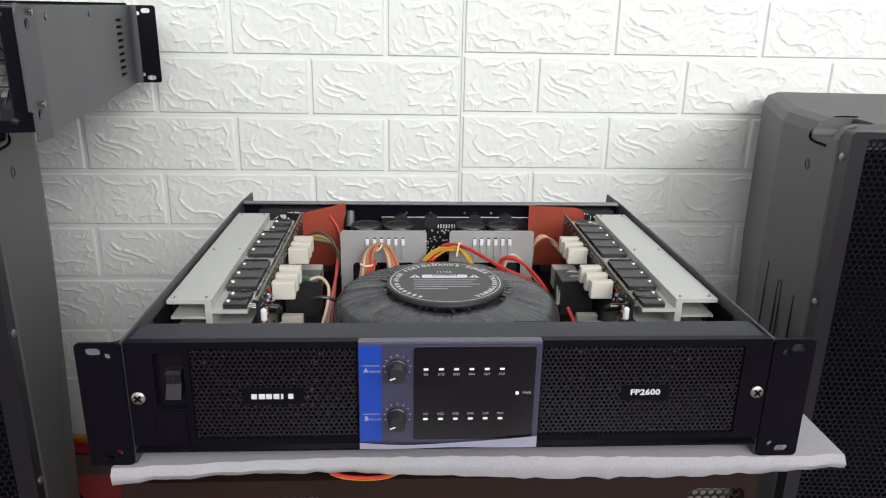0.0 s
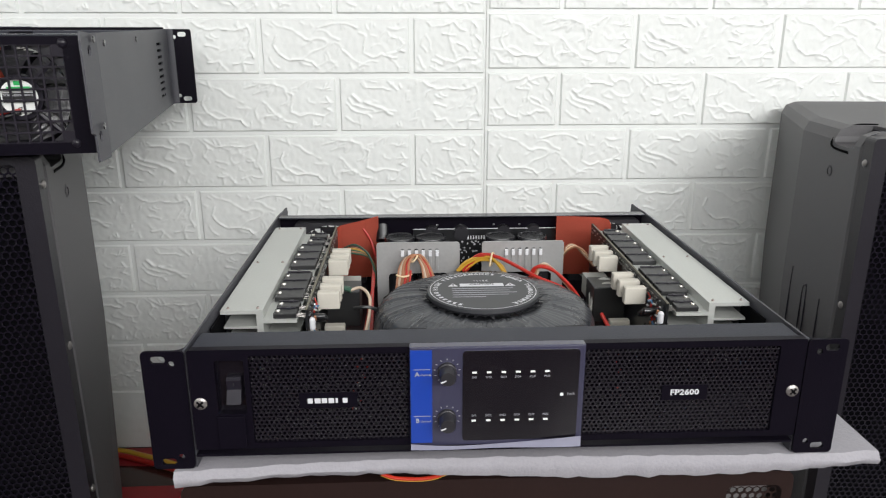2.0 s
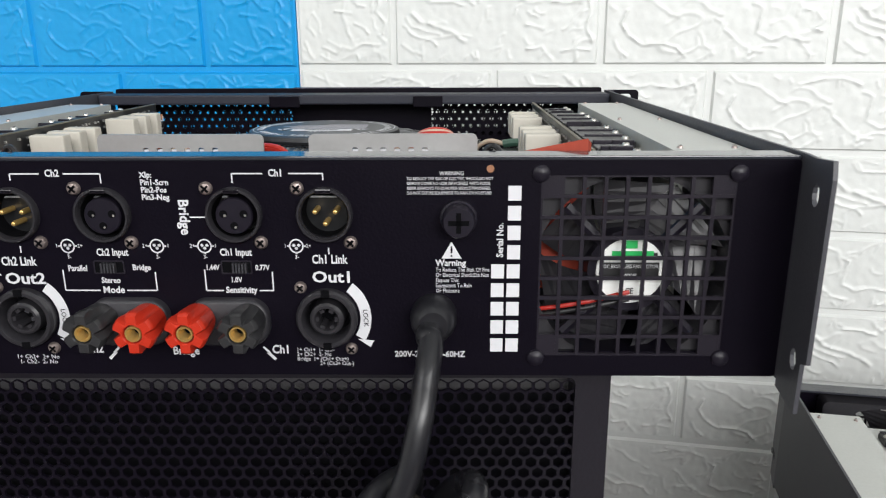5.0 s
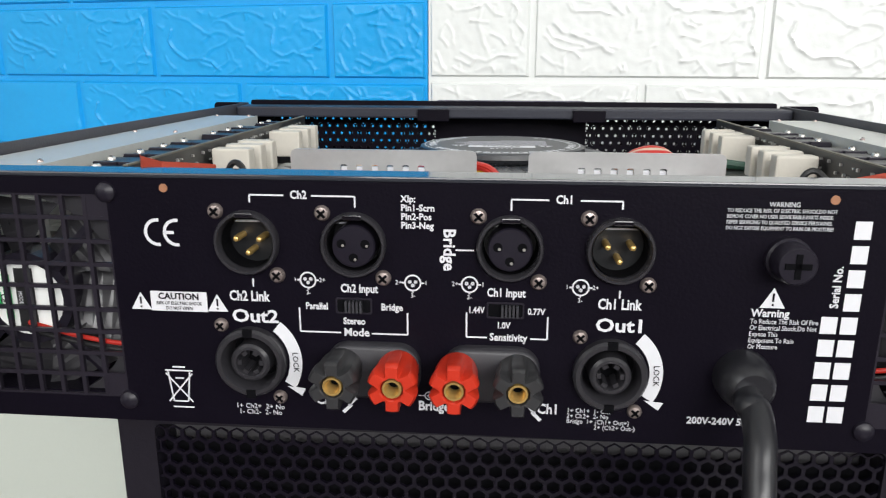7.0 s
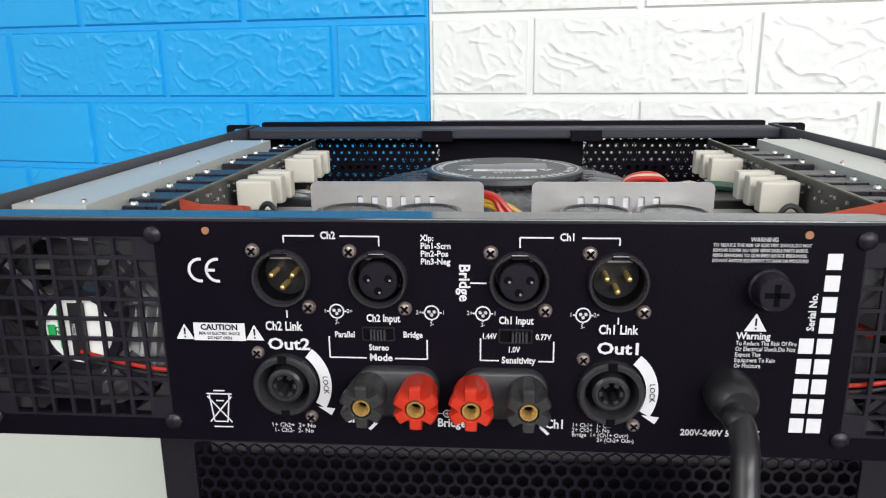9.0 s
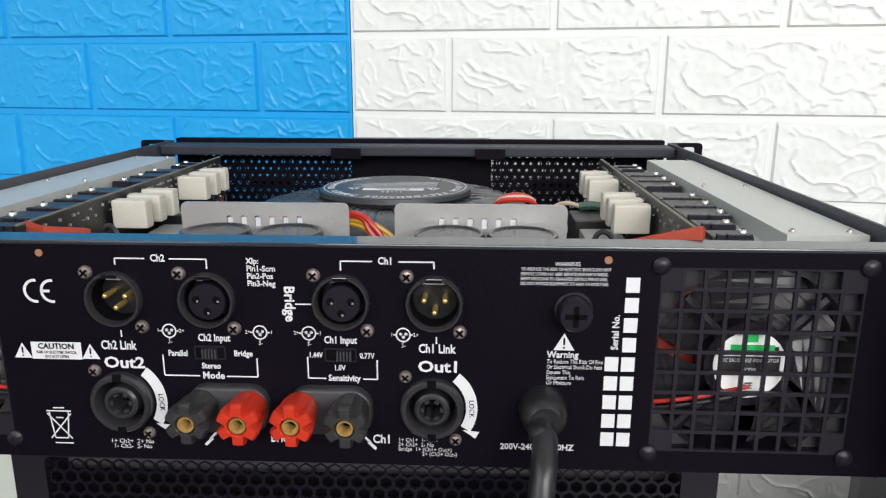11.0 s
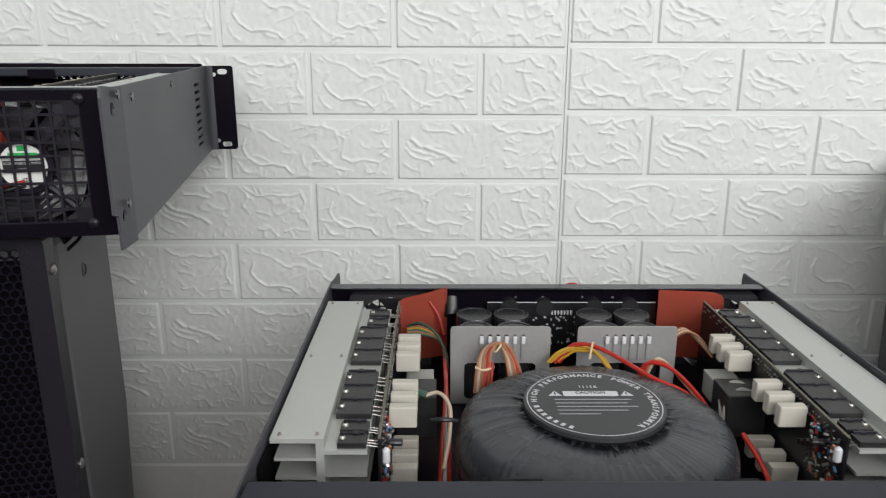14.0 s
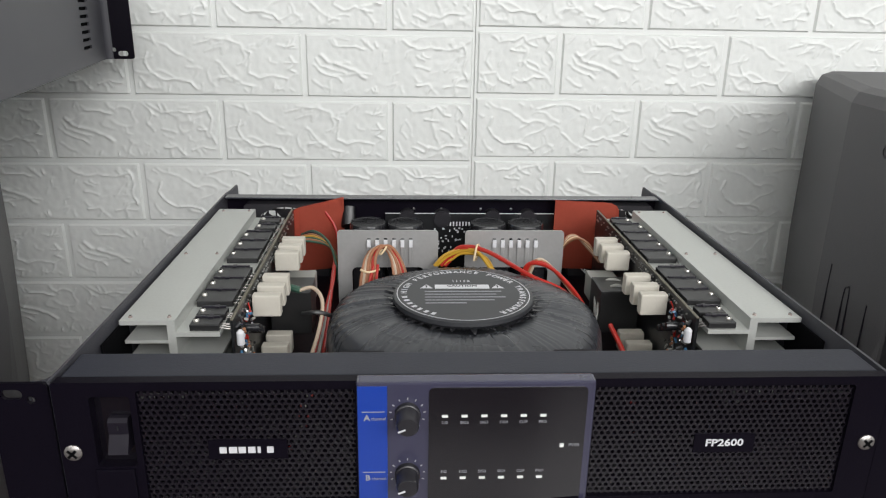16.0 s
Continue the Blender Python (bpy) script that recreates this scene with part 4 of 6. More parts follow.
def build_wires():
    rng = random.Random(8)
    # bundle over the bracket on the switch side
    for k in range(6):
        c, d = 0.0021 * k, 0.0009 * (k % 3)
        wire("wire", [(-0.0765 + c, 0.234, 0.036), (-0.0745 + c, 0.240, 0.052), (-0.0715 + 0.8 * c, 0.2455 - d, 0.0640 + d), (-0.0650 + 0.6 * c, 0.2490 - d, 0.0712 + d), (-0.0560 + 0.5 * c, 0.2500 - d, 0.0716 + d), (-0.0505 + 0.7 * c, 0.2465, 0.0640), (-0.0480 + c, 0.2410, 0.050), (-0.0470 + c, 0.236, 0.036)], 0.0013, ("wire_brown", "wire_beige", "wire_brown", "wire_brown", "wire_red", "wire_brown")[k], amp, "brown and beige bundled wire")
    wire("cable_tie", [(-0.0610, 0.2465, 0.0675), (-0.0580, 0.2440, 0.0690), (-0.0545, 0.2465, 0.0735), (-0.0560, 0.2520, 0.0730), (-0.0610, 0.2465, 0.0675)], 0.0009, "tie", amp, "beige cable tie")
    for k in range(2):
        x = -0.0685 + 0.0052 * k
        wire("sleeve", [(x, 0.232, 0.030), (x + 0.0004, 0.233, 0.042)], 0.0021, "sleeve_teal", amp, "teal heat-shrink sleeve")
        wire("wire", [(x, 0.233, 0.041), (x + 0.001, 0.236, 0.050), (x + 0.004 - 0.002 * k, 0.242, 0.060)], 0.0012, "wire_red", amp, "red wire")
    wire("cable_tie", [(-0.0755, 0.2415, 0.0555), (-0.069, 0.2375, 0.0550), (-0.0605, 0.2415, 0.0560), (-0.068, 0.246, 0.0560), (-0.0755, 0.2415, 0.0555)], 0.0010, "tie", amp, "beige cable tie")
    # arch between the brackets, running down past the transformer
    arch = [("wire_yellow", 0.0, -0.0045), ("wire_yellow", 0.0035, -0.0068), ("wire_yellow", -0.002, -0.0030), ("wire_red", 0.004, -0.0010), ("wire_red", 0.007, -0.0022)]
    for mat, a, b in arch:
        end = (0.034, 0.212, 0.060) if mat != "wire_red" else (0.060, 0.208, 0.064)
        pts = [(-0.012 + a, 0.250, 0.056), (-0.003 + a, 0.249, 0.069 + b), (0.010, 0.246, 0.0755 + b), (0.024 + a, 0.238, 0.0745 + b), end]
        if mat == "wire_red":
            pts += [(0.085, 0.198, 0.055), (0.099, 0.180, 0.040)]
        wire("wire", pts, 0.0014 if mat == "wire_yellow" else 0.0017, mat, amp, {"wire_yellow": "yellow wire", "wire_red": "red wire"}[mat])
    wire("cable_tie", [(0.018, 0.2365, 0.066), (0.0205, 0.2405, 0.0772), (0.0235, 0.248, 0.073), (0.021, 0.244, 0.0650), (0.018, 0.2365, 0.066)], 0.0009, "tie", amp, "beige cable tie")
    for k in range(4):
        wire("wire", [(0.056 + 0.002 * k, 0.226, 0.056), (0.062 + 0.002 * k, 0.224, 0.068 + 0.001 * k), (0.078, 0.216 + 0.002 * k, 0.067), (0.094, 0.200, 0.054 - 0.001 * k), (0.105, 0.176, 0.038)], 0.0015, ("wire_red", "wire_red", "wire_brown", "wire_beige")[k], amp, "red and brown wire beside the transformer")
    # loop beside the resistors
    wire("wire", [(-0.116, 0.176, 0.066), (-0.106, 0.176, 0.0680), (-0.0985, 0.168, 0.062), (-0.0985, 0.152, 0.050), (-0.103, 0.130, 0.035)], 0.0014, "wire_beige", amp, "beige wire loop")
    wire("wire", [(-0.134, 0.180, 0.066), (-0.122, 0.178, 0.0672), (-0.115, 0.176, 0.066)], 0.0026, "wire_green", amp, "dark green sleeve")
    wire("wire", [(-0.112, 0.160, 0.055), (-0.100, 0.158, 0.057), (-0.088, 0.166, 0.050), (-0.084, 0.19, 0.044)], 0.0017, "wire_black", amp)
    for k in range(3):
        wire("wire", [(-0.107 + 0.003 * k, 0.05, 0.014), (-0.106 + 0.003 * k, 0.11, 0.018), (-0.104 + 0.003 * k, 0.17, 0.026), (-0.1, 0.24, 0.040), (-0.101, 0.29, 0.050)], 0.0017, ("wire_red", "wire_grey", "wire_red")[k], amp, "wire along the base")
    # green and brown bundle by the insulating paper
    for k in range(7):
        wire("wire", [(-0.135, 0.300 + 0.003 * k, 0.060), (-0.122, 0.298 + 0.002 * k, 0.060 + 0.001 * k), (-0.107, 0.292, 0.058 + 0.0006 * k), (-0.099, 0.285 - 0.002 * k, 0.048), (-0.098, 0.276, 0.03)], 0.0011, ("wire_green", "wire_brown", "wire_green", "wire_yellow", "wire_brown", "wire_black", "wire_green")[k], amp, "thin green and brown wire")
    wire("wire", [(-0.121, 0.3535, 0.078), (-0.1195, 0.349, 0.081), (-0.113, 0.345, 0.073), (-0.106, 0.340, 0.062), (-0.101, 0.330, 0.045)], 0.0014, "wire_red", amp, "red wire over the red paper")
    part("black_boot", cyl(bmesh.new(), (-0.093, 0.352, 0.060), (-0.093, 0.362, 0.077), 0.0075, 0.0065, 18), "black_rubber", amp, "black rubber boot", True)
    # other side
    for k in range(5):
        wire("wire", [(0.100 + 0.001 * k, 0.290, 0.040), (0.104, 0.285, 0.060 + 0.0012 * k), (0.114, 0.280 + 0.002 * k, 0.0700), (0.124, 0.275, 0.066 - 0.001 * k), (0.133, 0.268, 0.052)], 0.0012, ("wire_brown", "tie", "wire_brown", "wire_beige", "wire_brown")[k], amp, "thin brown wire")
    for k in range(2):
        wire("wire", [(0.134, 0.196 - 0.012 * k, 0.060), (0.122, 0.200 - 0.012 * k, 0.064), (0.111, 0.196 - 0.012 * k, 0.056), (0.106, 0.18, 0.040)], 0.0017, "wire_grey", amp, "grey wire")
    wire("wire", [(0.108, 0.150, 0.05), (0.110, 0.12, 0.042), (0.108, 0.09, 0.03), (0.10, 0.06, 0.016)], 0.0018, "wire_red", amp, "red wire")


def build_back():
    # sheet with connector and vent openings
    vent = [[rounded(c - 0.0358, c + 0.0358, VENT_Z - 0.0358, VENT_Z + 0.0358, 0.001, 1)] for c in VENTS]
    bm = plate(bmesh.new(), rounded(-W + 0.0018, W - 0.0018, 0.0004, 0.0862, 0.0012), [v[0] for v in vent] + [disc(-ru(u), rz(0.0690), 0.0095, 28) for u in LINKS] + [disc(-ru(u), rz(0.0310), 0.0098, 28) for u in OUTS], D - 0.0016, D)
    panel = part("back_panel", bm, "black_coat", amp, "black steel back panel with white print")
    part("back_lip", box(bmesh.new(), -W + 0.002, W - 0.002, D - 0.0130, D - 0.0002, 0.0862, 0.0878, 0.0005), "lip_coat", amp, "grey folded top edge")
    for s in (-1, 1):
        # square vent, nine by nine, with full corners
        c, pitch, bm = VENTS[0 if s < 0 else 1], 0.00795, bmesh.new()
        for k in range(10):
            p = -4.5 * pitch + k * pitch
            box(bm, c + p - 0.0007, c + p + 0.0007, D - 0.0016, D - 0.0002, VENT_Z - 0.0360, VENT_Z + 0.0360)
            box(bm, c - 0.0360, c + 0.0360, D - 0.0015, D - 0.00025, VENT_Z + p - 0.0007, VENT_Z + p + 0.0007)
        for i in (-4, 4):
            for j in (-4, 4):
                box(bm, c + i * pitch - 0.0040, c + i * pitch + 0.0040, D - 0.0013, D - 0.0003, VENT_Z + j * pitch - 0.0040, VENT_Z + j * pitch + 0.0040)
        part("vent_grid", bm, "lifted_black", amp, "black square-cut fan vent, bars toned up for caught light")
        for i in (-1, 1):
            for z in (VENT_Z - 0.0366, VENT_Z + 0.0366):
                prof = [(0.0034, 0), (0.0032, 0.0010), (0.0022, 0.0018), (0.0008, 0.0022)]
                part("rivet", lathe(bmesh.new(), prof, (c + i * 0.0360, D, z), (0, 1, 0), 18), "black_plastic", amp, "black domed fan rivet", True)
    for u, kind in zip(LINKS, "mffm"):
        z = 0.0690
        ring = [(0.0105, 0.0), (0.0105, 0.0024), (0.0101, 0.0032), (0.0094, 0.0032), (0.0089, 0.0020), (0.0087, -0.0095), (0.001, -0.0095)]
        sock = part("signal_socket", lathe(bmesh.new(), ring, rear(u, z), (0, 1, 0), 36, True), "ring_black", amp, "round black three-pin socket", True)
        # dark lining gives the bowl its shade by colour
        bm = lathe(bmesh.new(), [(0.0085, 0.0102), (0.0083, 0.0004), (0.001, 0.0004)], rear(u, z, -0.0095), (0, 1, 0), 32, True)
        part("bowl", bm, "shade_foam_black", sock, "black lining for the shade in the socket bowl")
        if kind == "f":
            bm = lathe(bmesh.new(), [(0.0070, 0.0), (0.0070, 0.0104), (0.0066, 0.0109), (0.001, 0.0110)], rear(u, z - 0.0004, -0.0093), (0, 1, 0), 32)
            part("insert", bm, "black_plastic", sock, "black contact insert", True)
        for du, dz in ((-0.0036, 0.0008), (0.0036, 0.0008), (0.0, -0.0034)):
            if kind == "m":
                part("pin", lathe(bmesh.new(), [(0.0011, 0.0), (0.0011, 0.0088), (0.0008, 0.0098), (0.0003, 0.0101)], rear(u + du, z + dz, -0.0092), (0, 1, 0), 12), "gold", sock, "gold pin", True)
            else:
                part("hole", cyl(bmesh.new(), rear(u + du, z - 0.0004 + dz, 0.0012), rear(u + du, z - 0.0004 + dz, 0.00175), 0.0015, seg=14), "shade_foam_black", sock)
                # chrome dot added as the glint inside the hole
                part("contact", cyl(bmesh.new(), rear(u + du + 0.0005, z - 0.0009 + dz, 0.0015), rear(u + du + 0.0005, z - 0.0009 + dz, 0.0019), 0.0005, seg=8), "chrome", sock)
        part("latch", box(bmesh.new(), -ru(u) - 0.003, -ru(u) + 0.003, D + 0.002, D + 0.0034, rz(z) + 0.0084, rz(z) + 0.0101, 0.0004), "black_gloss", sock)
        for du, dz in ((-0.0094, 0.0092), (0.0087, -0.0101)):
            cross_screw(amp, rear(u + du, z + dz), (0, 1, 0), 0.0026)
    for u in OUTS:
        z = 0.0310
        prof = [(0.0119, 0.0), (0.0119, 0.0030), (0.0111, 0.0040), (0.0097, 0.0040), (0.0090, 0.0026), (0.0088, -0.0066), (0.0068, -0.0066), (0.0066, 0.0026), (0.0057, 0.0034), (0.0047, 0.0034), (0.0043, 0.0020), (0.0041, -0.0060), (0.001, -0.0060)]
        out = part("output_socket", lathe(bmesh.new(), prof, rear(u, z), (0, 1, 0), 36, True), "ring_black", amp, "round black locking output socket", True)
        # dark ring and disc colour in the shade of gap and bore
        bm, n = bmesh.new(), 36
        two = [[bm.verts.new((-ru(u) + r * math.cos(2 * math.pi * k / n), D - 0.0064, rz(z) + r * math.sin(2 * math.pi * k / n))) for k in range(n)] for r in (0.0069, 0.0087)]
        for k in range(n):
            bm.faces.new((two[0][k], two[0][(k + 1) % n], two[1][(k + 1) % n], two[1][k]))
        part("moat", bm, "shade_foam_black", out, "black ring for the shade in the socket gap")
        part("bore", cyl(bmesh.new(), (-ru(u), D - 0.0062, rz(z)), (-ru(u), D - 0.0056, rz(z)), 0.0040, seg=20), "shade_foam_black", out, "dark disc for the shade in the socket bore")
        for a in (0, 180):
            bm = box(bmesh.new(), -0.0016, 0.0016, D + 0.0036, D + 0.0042, 0.0094, 0.0122)
            bmesh.ops.rotate(bm, cent=(0, D, 0), matrix=Matrix.Rotation(radians(a), 3, "Y"), verts=bm.verts)
            bmesh.ops.translate(bm, vec=(-ru(u), 0, rz(z)), verts=bm.verts)
            part("notch", bm, "shade_foam_black", out)
        for a in range(6):
            bm = box(bmesh.new(), -0.0009, 0.0009, D - 0.0050, D + 0.0028, 0.0030, 0.0043)
            bmesh.ops.rotate(bm, cent=(0, D, 0), matrix=Matrix.Rotation(radians(60 * a + 30), 3, "Y"), verts=bm.verts)
            bmesh.ops.translate(bm, vec=(-ru(u), 0, rz(z)), verts=bm.verts)
            part("key", bm, "ring_black", out)
        for du, dz in ((-0.0094, 0.0113), (0.0083, -0.0122)):
            cross_screw(amp, rear(u + du, z + dz), (0, 1, 0), 0.0024)
    for u0, u1 in ((-0.0490, -0.0195), (-0.0125, 0.0172)):
        bm, rings = bmesh.new(), []
        for inset, y in ((0.0, D), (0.0, D + 0.0032), (0.0004, D + 0.0040), (0.0014, D + 0.0045)):
            rings.append([bm.verts.new((x, y, z)) for x, z in rounded(-ru(u1) + inset, -ru(u0) - inset, rz(0.0210) + inset, rz(0.0385) - inset, 0.0075 - inset, 6)])
        for lo, hi in zip(rings, rings[1:]):
            for k in range(len(lo)):
                bm.faces.new((lo[k], lo[(k + 1) % len(lo)], hi[(k + 1) % len(lo)], hi[k]))
        bm.faces.new(rings[-1])
        bm.faces.new(rings[0][::-1])
        part("terminal_plate", bm, "socket_grey", amp, "dark grey terminal plate", True)
    for u, mat in ((-0.0434, "post_black"), (-0.0259, "post_red"), (-0.0080, "post_red"), (0.0103, "post_black")):
        z, n, bm = 0.0316, 48, bmesh.new()
        rings = []
        for r, d, cut in ((0.0050, 0.0040, 0.0), (0.0062, 0.0048, 0.0), (0.0066, 0.0070, 0.4), (0.0068, 0.0110, 0.7), (0.0071, 0.0140, 0.9), (0.0074, 0.0158, 1.2), (0.0075, 0.0180, 1.5), (0.0074, 0.0192, 1.8), (0.0067, 0.0202, 1.9), (0.0037, 0.0203, 0.4), (0.0033, 0.0198, 0.0), (0.0031, 0.0120, 0.0)):
            ring = []
            for k in range(n):
                q = r * (1.0 - cut * (0.22 if k % 8 == 0 else 0.17 if k % 8 in (1, 7) else 0.0))
                ring.append(bm.verts.new(rear(u + q * math.cos(2 * math.pi * k / n), z + q * math.sin(2 * math.pi * k / n), d)))
            rings.append(ring)
        for lo, hi in zip(rings, rings[1:]):
            for k in range(n):
                bm.faces.new((lo[k], lo[(k + 1) % n], hi[(k + 1) % n], hi[k]))
        bm.faces.new(rings[-1])
        post = part("binding_post", bm, mat, amp, "red fluted binding post" if mat == "post_red" else "black fluted binding post", True)
        prof = [(0.0031, 0.0), (0.0031, 0.0062), (0.0030, 0.0066), (0.0024, 0.0066), (0.0022, 0.0062)]
        for k in range(5):
            prof += [(0.0020, 0.0058 - 0.0010 * k), (0.0023, 0.0053 - 0.0010 * k)]
        prof += [(0.0020, 0.0004), (0.0004, 0.0004)]
        core = part("core", lathe(bmesh.new(), prof, rear(u, z, 0.0132), (0, 1, 0), 24), "gold", post, "gold threaded core", True)
        part("bore", cyl(bmesh.new(), rear(u, z, 0.0137), rear(u, z, 0.0142), 0.0019, seg=18), "shade_foam_black", core)
    for u, way in ((-0.0402, 0.0), (0.0062, 0.0014)):
        x, z = -ru(u), rz(0.0498)
        sl = part("slide_switch", plate(bmesh.new(), rounded(x - 0.0060, x + 0.0060, z - 0.0027, z + 0.0027, 0.0006, 2), [rounded(x - 0.0055, x + 0.0055, z - 0.0022, z + 0.0022, 0.0004, 1)], D, D + 0.0005), "lifted_black", amp, "small black slide switch")
        part("recess", box(bmesh.new(), x - 0.0056, x + 0.0056, D + 0.0001, D + 0.0003, z - 0.0023, z + 0.0023), "shade_foam_black", sl)
        for k in range(5):
            xk = x - way - 0.0028 + 0.0012 * k
            part("slider_rib", box(bmesh.new(), xk, xk + 0.0007, D + 0.0003, D + 0.0020, z - 0.0019, z + 0.0019), "rocker_grey", sl, "grey slider rib")
    # fuse holder
    prof = [(0.0069, 0), (0.0069, 0.002), (0.0062, 0.0026), (0.0060, 0.0080), (0.0054, 0.0090), (0.001, 0.0091)]
    fu = part("fuse_holder", lathe(bmesh.new(), prof, rear(0.0862, 0.0678), (0, 1, 0), 28), "black_plastic", amp, "round black fuse holder", True)
    bm = bmesh.new()
    for a, b in ((0.0038, 0.0009), (0.0009, 0.0038)):
        box(bm, -ru(0.0862) - a, -ru(0.0862) + a, D + 0.0091, D + 0.0094, rz(0.0678) - b, rz(0.0678) + b)
    part("slot", bm, "shade_foam_black", fu)
    # cord gland
    bm = lathe(bmesh.new(), [(0.0090, 0.0), (0.0090, 0.0035), (0.0086, 0.0070), (0.0070, 0.0110), (0.0056, 0.0122), (0.001, 0.0123)], rear(0.0772, 0.0318), (0, 1, 0), 24)
    part("cord_gland", bm, "cord_black", amp, "black rubber cord gland", True)
    for u, mt in ((0.0972, "wire_brown"), (-0.0975, "wire_brown")):
        part("access_hole", cyl(bmesh.new(), rear(u, 0.0848, -0.0002), rear(u, 0.0848, 0.0003), 0.0014, seg=14), mt, amp)


def build_print():
    P = tagged(new("white_print"), "white screen-printed legends")
    P.parent = amp
    def t(text, u, z, size, squeeze=1.0, align="CENTER", roll=0.0):
        words(text, 1.04 * size, "silk_white", P, rear_pose(u / 1000, z / 1000, 0.0002, roll), align, "", squeeze)
    t("Ch2", -56, 83.4, 0.0036, 0.85); t("Ch1", 22.5, 83.4, 0.0036, 0.85)
    t("Ch2 Link", -73.1, 51.8, 0.0047, 0.75); t("Ch1 Link", 39.9, 52.6, 0.0047, 0.75)
    t("Out2", -71.6, 45.3, 0.006, 1.18); t("Out1", 40.7, 46.0, 0.006, 1.18)
    t("Ch2 Input", -38.4, 55.2, 0.0038, 0.76); t("Ch1 Input", 6.3, 55.2, 0.0038, 0.76)
    t("Parallel", -51.8, 49.3, 0.0031, 0.8); t("Bridge", -28.4, 49.6, 0.0031, 0.85); t("Stereo", -40.2, 44.8, 0.0031, 0.85); t("Mode", -39.6, 41.2, 0.0037, 0.95)
    t("1.44V", -2.6, 49.6, 0.0029, 0.75); t("0.77V", 15.5, 49.6, 0.0029, 0.78); t("1.0V", 5.7, 45.0, 0.0029, 0.8); t("Sensitivity", 7.3, 41.2, 0.0034, 0.85)
    t("Bridge", -11.0, 68.0, 0.0052, 0.98, roll=-90); t("Bridge", -15.5, 17.6, 0.0046, 0.85); t("Ch1", 20.2, 18.2, 0.0048, 0.85); t("Ch2", -50.0, 18.3, 0.0048, 0.85)
    for k, s in enumerate(("XIp:", "Pin1-Scrn", "Pin2-Pos", "Pin3-Neg")):
        t(s, -25.3, 82.8 - 2.6 * k, 0.0029, 0.92, "LEFT")
    t("WARNING", 83.8, 83.2, 0.0021, 0.85)
    for k, s in enumerate(("TO REDUCE THE RISK OF ELECTRIC SHOCK,DO NOT", "REMOVE COVER NO USER SERVICEABLE PARTS INSIDE.", "REFER SERVICING TO QUALIFIED SERVICE PERSONNEL", "DO NOT EXPOSE EQUIPMENT TO RAIN OR MOISTURE!")):
        t(s, 68.2, 81.4 - 1.66 * k, 0.00160, 0.76 if k else 0.80, "LEFT")
    t("Warning", 78.0, 51.4, 0.0034, 0.92, "LEFT")
    for k, s in enumerate(("To Reduce The Risk Of Fire", "Or Electrical Shock,Do Not", "Expose This", "Equipment To Rain", "Or Moisture")):
        t(s, 78.0, 48.9 - 1.95 * k, 0.0022, 0.78, "LEFT")
    t("200V-240V 50-60HZ", 75.6, 16.6, 0.0033, 0.95)
    t("Serial No.", 101.0, 59.8, 0.0034, 0.95, roll=90)
    t("1+ Ch2+  2+ No", -71.9, 15.1, 0.0024, 1.0); t("1- Ch2-  2- No", -71.9, 13.1, 0.0024, 1.0)
    for k, s in enumerate(("1+ Ch1+  1- Ch1-", "2+ Ch2+  2- No")):
        t(s, 26.0, 18.2 - 1.8 * k, 0.0022, 0.9, "LEFT")
    t("Bridge  1+ (Ch1+ Out+)", 26.0, 14.6, 0.0022, 0.9, "LEFT"); t("2+ (Ch2+ Out-)", 34.5, 12.8, 0.0022, 0.9, "LEFT")
    def lines(name, segs, w=0.0005, arcs=(), label=""):
        bm = bmesh.new()
        for a, b, c, d in segs:
            rear_strip(bm, a / 1000, b / 1000, c / 1000, d / 1000, w)
        for cu, cz, r, a0, a1, ww in arcs:
            rear_arc(bm, cu / 1000, cz / 1000, r / 1000, a0, a1, ww / 1000)
        part(name, bm, "silk_white", P, label)
    lines("bracket_line", [(-71, 81, -71, 83.3), (-71, 83.3, -60.5, 83.3), (-52, 83.3, -39, 83.3), (-39, 83.3, -39, 80)])
    lines("bracket_line", [(7.2, 80, 7.2, 83.3), (7.2, 83.3, 18.0, 83.3), (27, 83.3, 39, 83.3), (39, 83.3, 39, 81)])
    lines("bracket_line", [(-57.3, 48.8, -57.3, 41.1), (-57.3, 41.1, -44.5, 41.1), (-34.8, 41.1, -23.6, 41.1), (-23.6, 41.1, -23.6, 48.0)])
    lines("bracket_line", [(-5.5, 49.0, -5.5, 41.1), (-5.5, 41.1, 0.8, 41.1), (13.9, 41.1, 19.0, 41.1), (19.0, 41.1, 19.0, 48.2)])
    for seg in ((-9, 68, -3.5, 68), (-71.5, 57.6, -71.5, 55.0), (39.8, 57, 39.8, 54.6)):
        lines("leader_line", [seg])
    lines("ce_mark", [(-95.4, 71.3, -98.4, 71.3)], 0.0010, [(-100.6, 71.3, 3.8, 80, 280, 1.0), (-94.6, 71.3, 3.8, 80, 280, 1.0)], "white conformity mark")
    for cu in (-54.2, -21.9, -4.7, 28.3):
        lines("pin_diagram", [(cu - 3.4, 57.6, cu - 2.2, 57.6), (cu + 2.2, 57.6, cu + 3.4, 57.6), (cu, 55.4, cu, 54.6)], 0.0005, [(cu, 57.6, 2.4, 0, 360, 0.5), (cu - 0.9, 57.9, 0.35, 0, 360, 0.5), (cu + 0.9, 57.9, 0.35, 0, 360, 0.5), (cu, 56.8, 0.35, 0, 360, 0.5)])
        for tx, du, dz in (("1", -4.0, 0.0), ("2+", 4.4, 0.0), ("3-", 0.0, -4.0)):
            t(tx, cu + (du if cu in (-54.2, 28.3) else -du), 57.6 + dz, 0.0021, 0.9)
